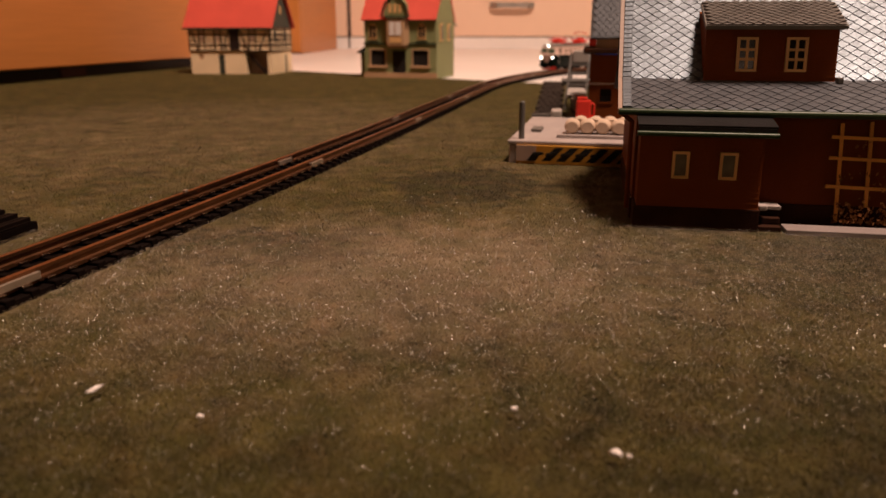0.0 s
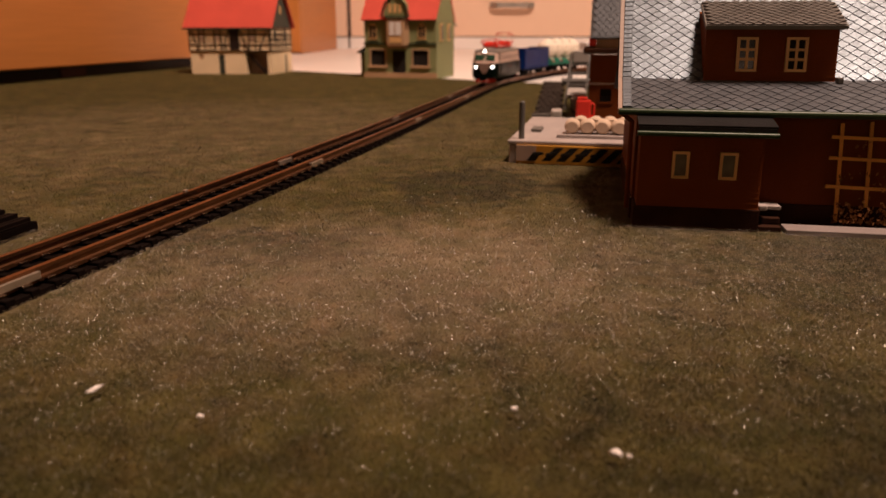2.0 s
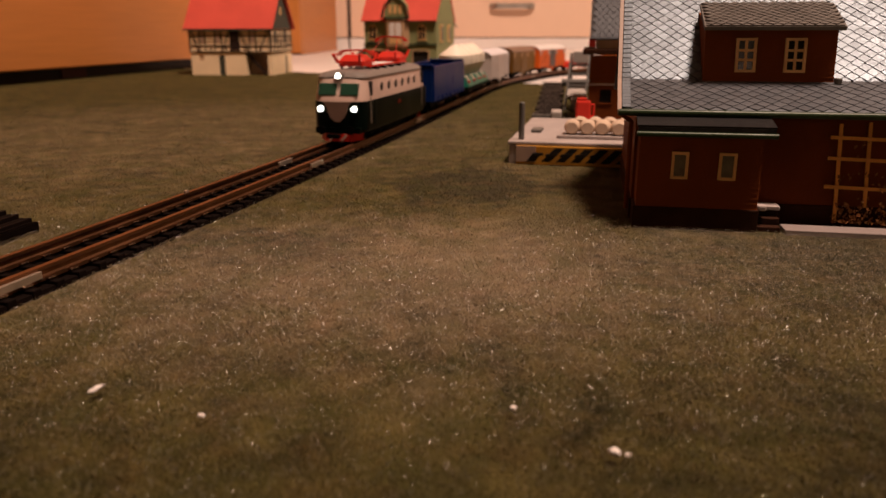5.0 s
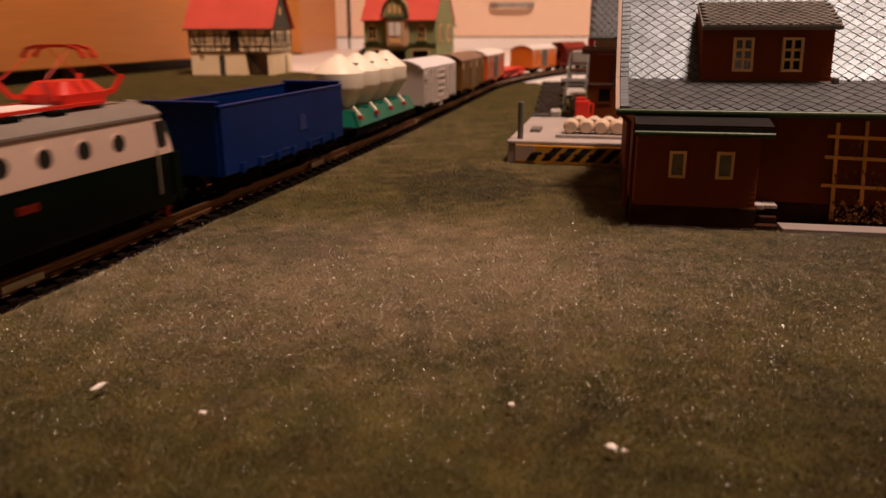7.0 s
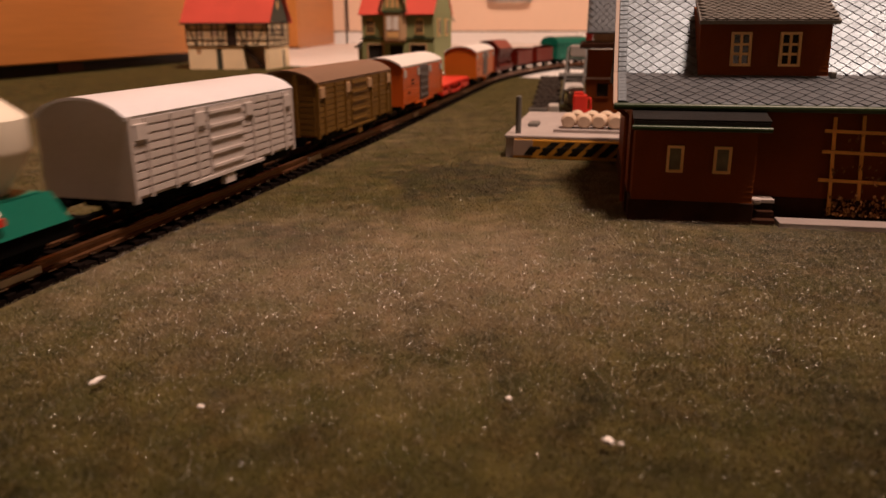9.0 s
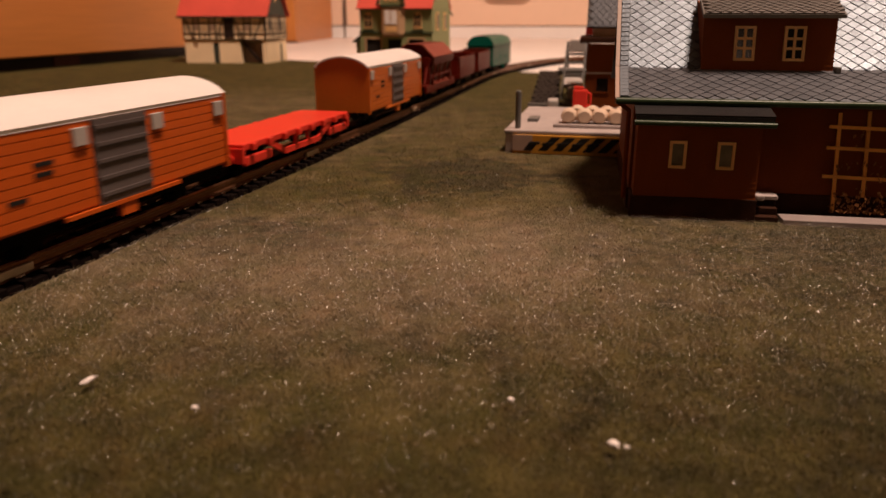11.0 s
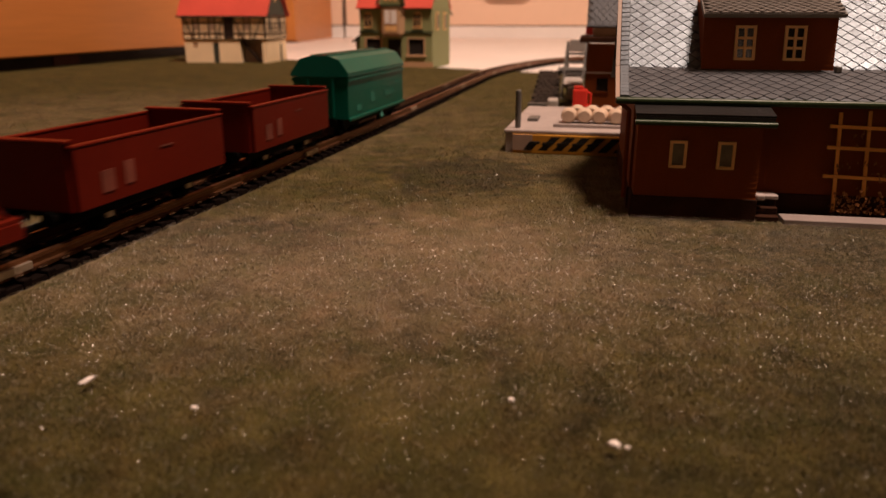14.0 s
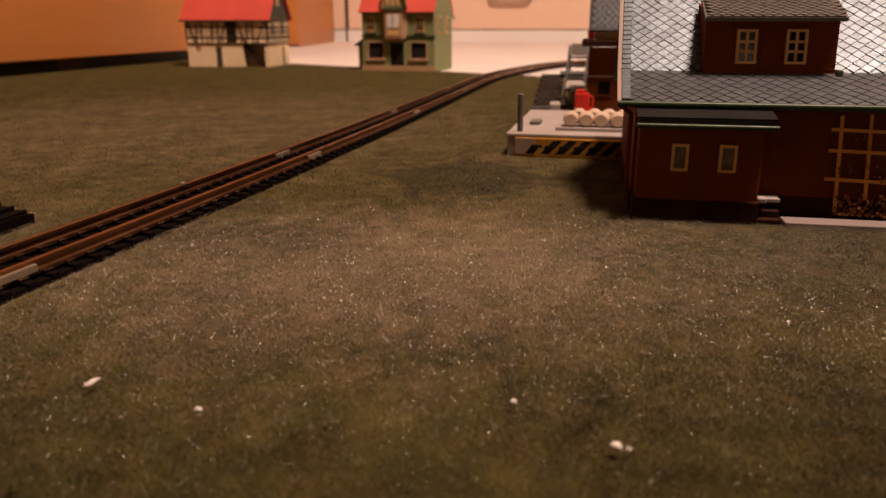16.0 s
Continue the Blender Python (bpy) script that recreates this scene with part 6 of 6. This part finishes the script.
# ------------------------------------------------------------------ slates of the station and shed roofs


def slates(parent, slope, u0, u1, w, h, limit_u, limit_z, material="slate", fill=0.475):
    """Diamond slates laid point down in offset rows on one slope."""
    y0, z0, y1, z1 = slope
    ln = math.hypot(y1 - y0, z1 - z0)
    tilt = math.degrees(math.atan2(z1 - z0, y1 - y0))
    a, b = w * fill, h * fill
    bm = bmesh.new()
    top = [bm.verts.new(p) for p in ((0, -b, 0.0007), (a, 0, 0.0005), (0, b, 0.0003), (-a, 0, 0.0005))]
    low = [bm.verts.new((x * 1.02, y * 1.02, 0)) for x, y in ((0, -b), (a, 0), (0, b), (-a, 0))]
    bm.faces.new(top)
    for i in range(4):
        bm.faces.new((low[i], low[(i + 1) % 4], top[(i + 1) % 4], top[i]))
    me = mesh_of("slate", bm, M[material])
    dy, dz = (y1 - y0) / ln, (z1 - z0) / ln
    k = h * 0.40
    part("starter_course", slabquad(bmesh.new(), [(u0, y0 - dz * 0.0003, z0 + dy * 0.0003), (u1, y0 - dz * 0.0003, z0 + dy * 0.0003), (u1, y0 + dy * k - dz * 0.0003, z0 + dz * k + dy * 0.0003), (u0, y0 + dy * k - dz * 0.0003, z0 + dz * k + dy * 0.0003)], 0.0003), M[material], parent)
    rest = bmesh.new()
    rng = random.Random(9)
    j = 0
    while (j + 1) * h / 2 < ln - 0.0002:
        d = (j + 1) * h / 2
        y, z = y0 + (y1 - y0) * d / ln, z0 + (z1 - z0) * d / ln
        u = u0 + w / 2 + (w / 2 if j % 2 else 0)
        while u < u1:
            m = pose(u, y, z, tilt + rng.uniform(-1.3, 1.3), rng.uniform(-1.3, 1.3), rng.uniform(-0.6, 0.6))
            if u < limit_u and z < limit_z:
                piece("slate", me, parent, m)
            else:
                vs = [rest.verts.new(m @ Vector(p)) for p in ((0, -b, 0.0007), (a, 0, 0.0005), (0, b, 0.0003), (-a, 0, 0.0005), (0, -b, 0), (a, 0, 0), (0, b, 0), (-a, 0, 0))]
                rest.faces.new(vs[:4])
                for i in range(4):
                    rest.faces.new((vs[4 + i], vs[4 + (i + 1) % 4], vs[(i + 1) % 4], vs[i]))
            u += w
        j += 1
    if len(rest.verts):
        tagged(part("slate_field", rest, M[material], parent), kind="stuff")
    else:
        rest.free()


slates(STATION, SLOPE_LOW, -0.0042, 0.154, 0.0046, 0.0038, 0.060, 1.0, fill=0.490)
slates(STATION, SLOPE_UP, -0.0041, 0.154, 0.0042, 0.0036, 0.021, 0.069)
slates(DORMER, (0.0207, 0.0594, 0.0398, 0.0667), 0.0197, 0.0596, 0.0030, 0.0030, -1.0, 1.0, "slate_brown", 0.505)
slates(SHED, (-0.004, 0.0530, 0.026, 0.098), 0.0, 0.077, 0.0044, 0.0054, 0.022, 1.0, "slate_dark")

# edge slates beside the verge
_bm = B(-0.0014, 0.0014, -0.0009, 0.0008, 0.0, 0.0006, bev=0.0002)
_edge = mesh_of("edge_slate", _bm, M["slate"])
for (_y0, _z0, _y1, _z1) in (SLOPE_LOW, SLOPE_UP):
    _ln = math.hypot(_y1 - _y0, _z1 - _z0)
    _t = math.degrees(math.atan2(_z1 - _z0, _y1 - _y0))
    for _k in range(int(_ln / 0.0020)):
        _d = (_k + 0.5) * 0.0020
        piece("edge_slate", _edge, STATION, pose(-0.0034, _y0 + (_y1 - _y0) * _d / _ln, _z0 + (_z1 - _z0) * _d / _ln + 0.0005, _t + 7, 0, 0))

# ------------------------------------------------------------------ turf fibres


def fibres():
    """Short flock fibres, thick near the camera and thinner beyond."""
    rng = np.random.default_rng(4)
    n = 900000
    y = 0.062 + 0.95 * rng.random(n) ** 2.5
    x = (rng.random(n) * 2 - 1) * (0.025 + 0.66 * y)
    keep = rng.random(n) > np.clip((y - 0.35) / 0.62, 0, 1)
    ca, sa = math.cos(radians(11)), math.sin(radians(11))
    u = (x - 0.0587) * ca - (y - 0.2264) * sa
    v = (x - 0.0587) * sa + (y - 0.2264) * ca
    keep &= ~((u > -0.0005) & (u < 0.15) & (v > -0.0012) & (v < 0.101))
    cb, sb = math.cos(radians(13)), math.sin(radians(13))
    u2 = (x - 0.0318) * cb - (y - 0.3439) * sb
    v2 = (x - 0.0318) * sb + (y - 0.3439) * cb
    keep &= ~((u2 > -0.001) & (u2 < 0.106) & (v2 > -0.002) & (v2 < 0.1))
    th = radians(14.0)
    lat = (x + 0.1033) * math.cos(th) - (y - 0.1626) * math.sin(th)
    keep &= ~((lat > -0.0125) & (lat < 0.0120))
    x, y = x[keep], y[keep]
    n = len(x)
    near = np.clip(y / 0.15, 0.7, 1.0)
    hgt = rng.uniform(0.00022, 0.00052, n) * near
    wid = rng.uniform(0.00005, 0.00011, n) * (1 + 1.2 * y)
    lean = rng.normal(0, 0.00065, (n, 2)) * near[:, None]
    turn = rng.random(n) * math.pi
    dx, dy = np.cos(turn) * wid, np.sin(turn) * wid
    co = np.zeros((n, 3, 3), np.float32)
    co[:, 0] = np.stack([x - dx, y - dy, np.full(n, -0.0009)], 1)
    co[:, 1] = np.stack([x + dx, y + dy, np.full(n, -0.0009)], 1)
    co[:, 2] = np.stack([x + lean[:, 0], y + lean[:, 1], hgt - 0.0005], 1)
    # glossy flakes added as glints, gathered in one band of the mat
    k = 420000
    odds = np.exp(-((y - 0.180) / 0.052) ** 2) + 0.06 * (y > 0.10) * (y < 0.45)
    pick = np.searchsorted(np.cumsum(odds / odds.sum()), rng.random(k)).clip(0, n - 1)
    size = rng.uniform(0.00008, 0.00024, k)[:, None] * (0.36 + 1.15 * y[pick])[:, None]
    nrm = rng.normal(0, 0.30, (k, 3)) + np.array((0.12, -0.55, 0.75))  # turned halfway between lamp and camera to glint
    nrm /= np.linalg.norm(nrm, axis=1)[:, None]
    e1 = np.cross(nrm, rng.normal(0, 1, (k, 3)))
    e1 /= np.linalg.norm(e1, axis=1)[:, None]
    e2 = np.cross(nrm, e1)
    mid = np.stack([x[pick] + rng.normal(0, 0.0004, k), y[pick] + rng.normal(0, 0.0004, k), rng.uniform(0.0, 0.0004, k)], 1)
    flat = np.stack([mid - e1 * size * 1.5, mid + e1 * size * 1.5, mid + e2 * size * 0.42], 1).astype(np.float32)
    co = np.concatenate([co, flat])
    n += k
    me = bpy.data.meshes.new("turf_fibres")
    me.vertices.add(n * 3)
    me.vertices.foreach_set("co", co.reshape(-1))
    me.loops.add(n * 3)
    me.loops.foreach_set("vertex_index", np.arange(n * 3, dtype=np.int32))
    me.polygons.add(n)
    me.polygons.foreach_set("loop_start", np.arange(n, dtype=np.int32) * 3)
    me.update()
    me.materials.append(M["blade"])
    me.materials.append(M["glint"])
    slot = np.zeros(n, np.int32)
    slot[n - int(k * 0.95):] = 1
    me.polygons.foreach_set("material_index", slot)
    tagged(new("turf_fibres", me), "short olive and brown flock fibres of the mat", "grass", kind="stuff")


fibres()

# ------------------------------------------------------------------ movement of the train
FRONT = [(0.0, 0.815), (1.0, 0.690), (2.0, 0.563), (3.0, 0.433), (4.0, 0.302), (5.0, 0.181), (6.3, 0.026), (7.0, -0.062), (8.0, -0.193), (9.0, -0.321), (10.0, -0.454), (11.3, -0.627), (12.5, -0.783), (13.0, -0.849), (14.0, -0.979), (15.0, -1.111), (16.0, -1.245)]


def front_at(t):
    return K * float(np.interp(t, [a for a, b in FRONT], [b for a, b in FRONT]))


def vehicle_pose(t, f, r):
    s = front_at(t) + (f + r) / 2
    d = (r - f) * 0.3
    xa, ya, _ = on_line(s - d)
    xb, yb, _ = on_line(s + d)
    return pose((xa + xb) / 2, (ya + yb) / 2, 0.0, 0, 0, math.degrees(math.atan2(ya - yb, xa - xb)))


def motions():
    for ob, f, r in VEHICLES:
        walk(ob, [(t / 2, vehicle_pose(t / 2, f, r)) for t in range(0, 33)])


motions()
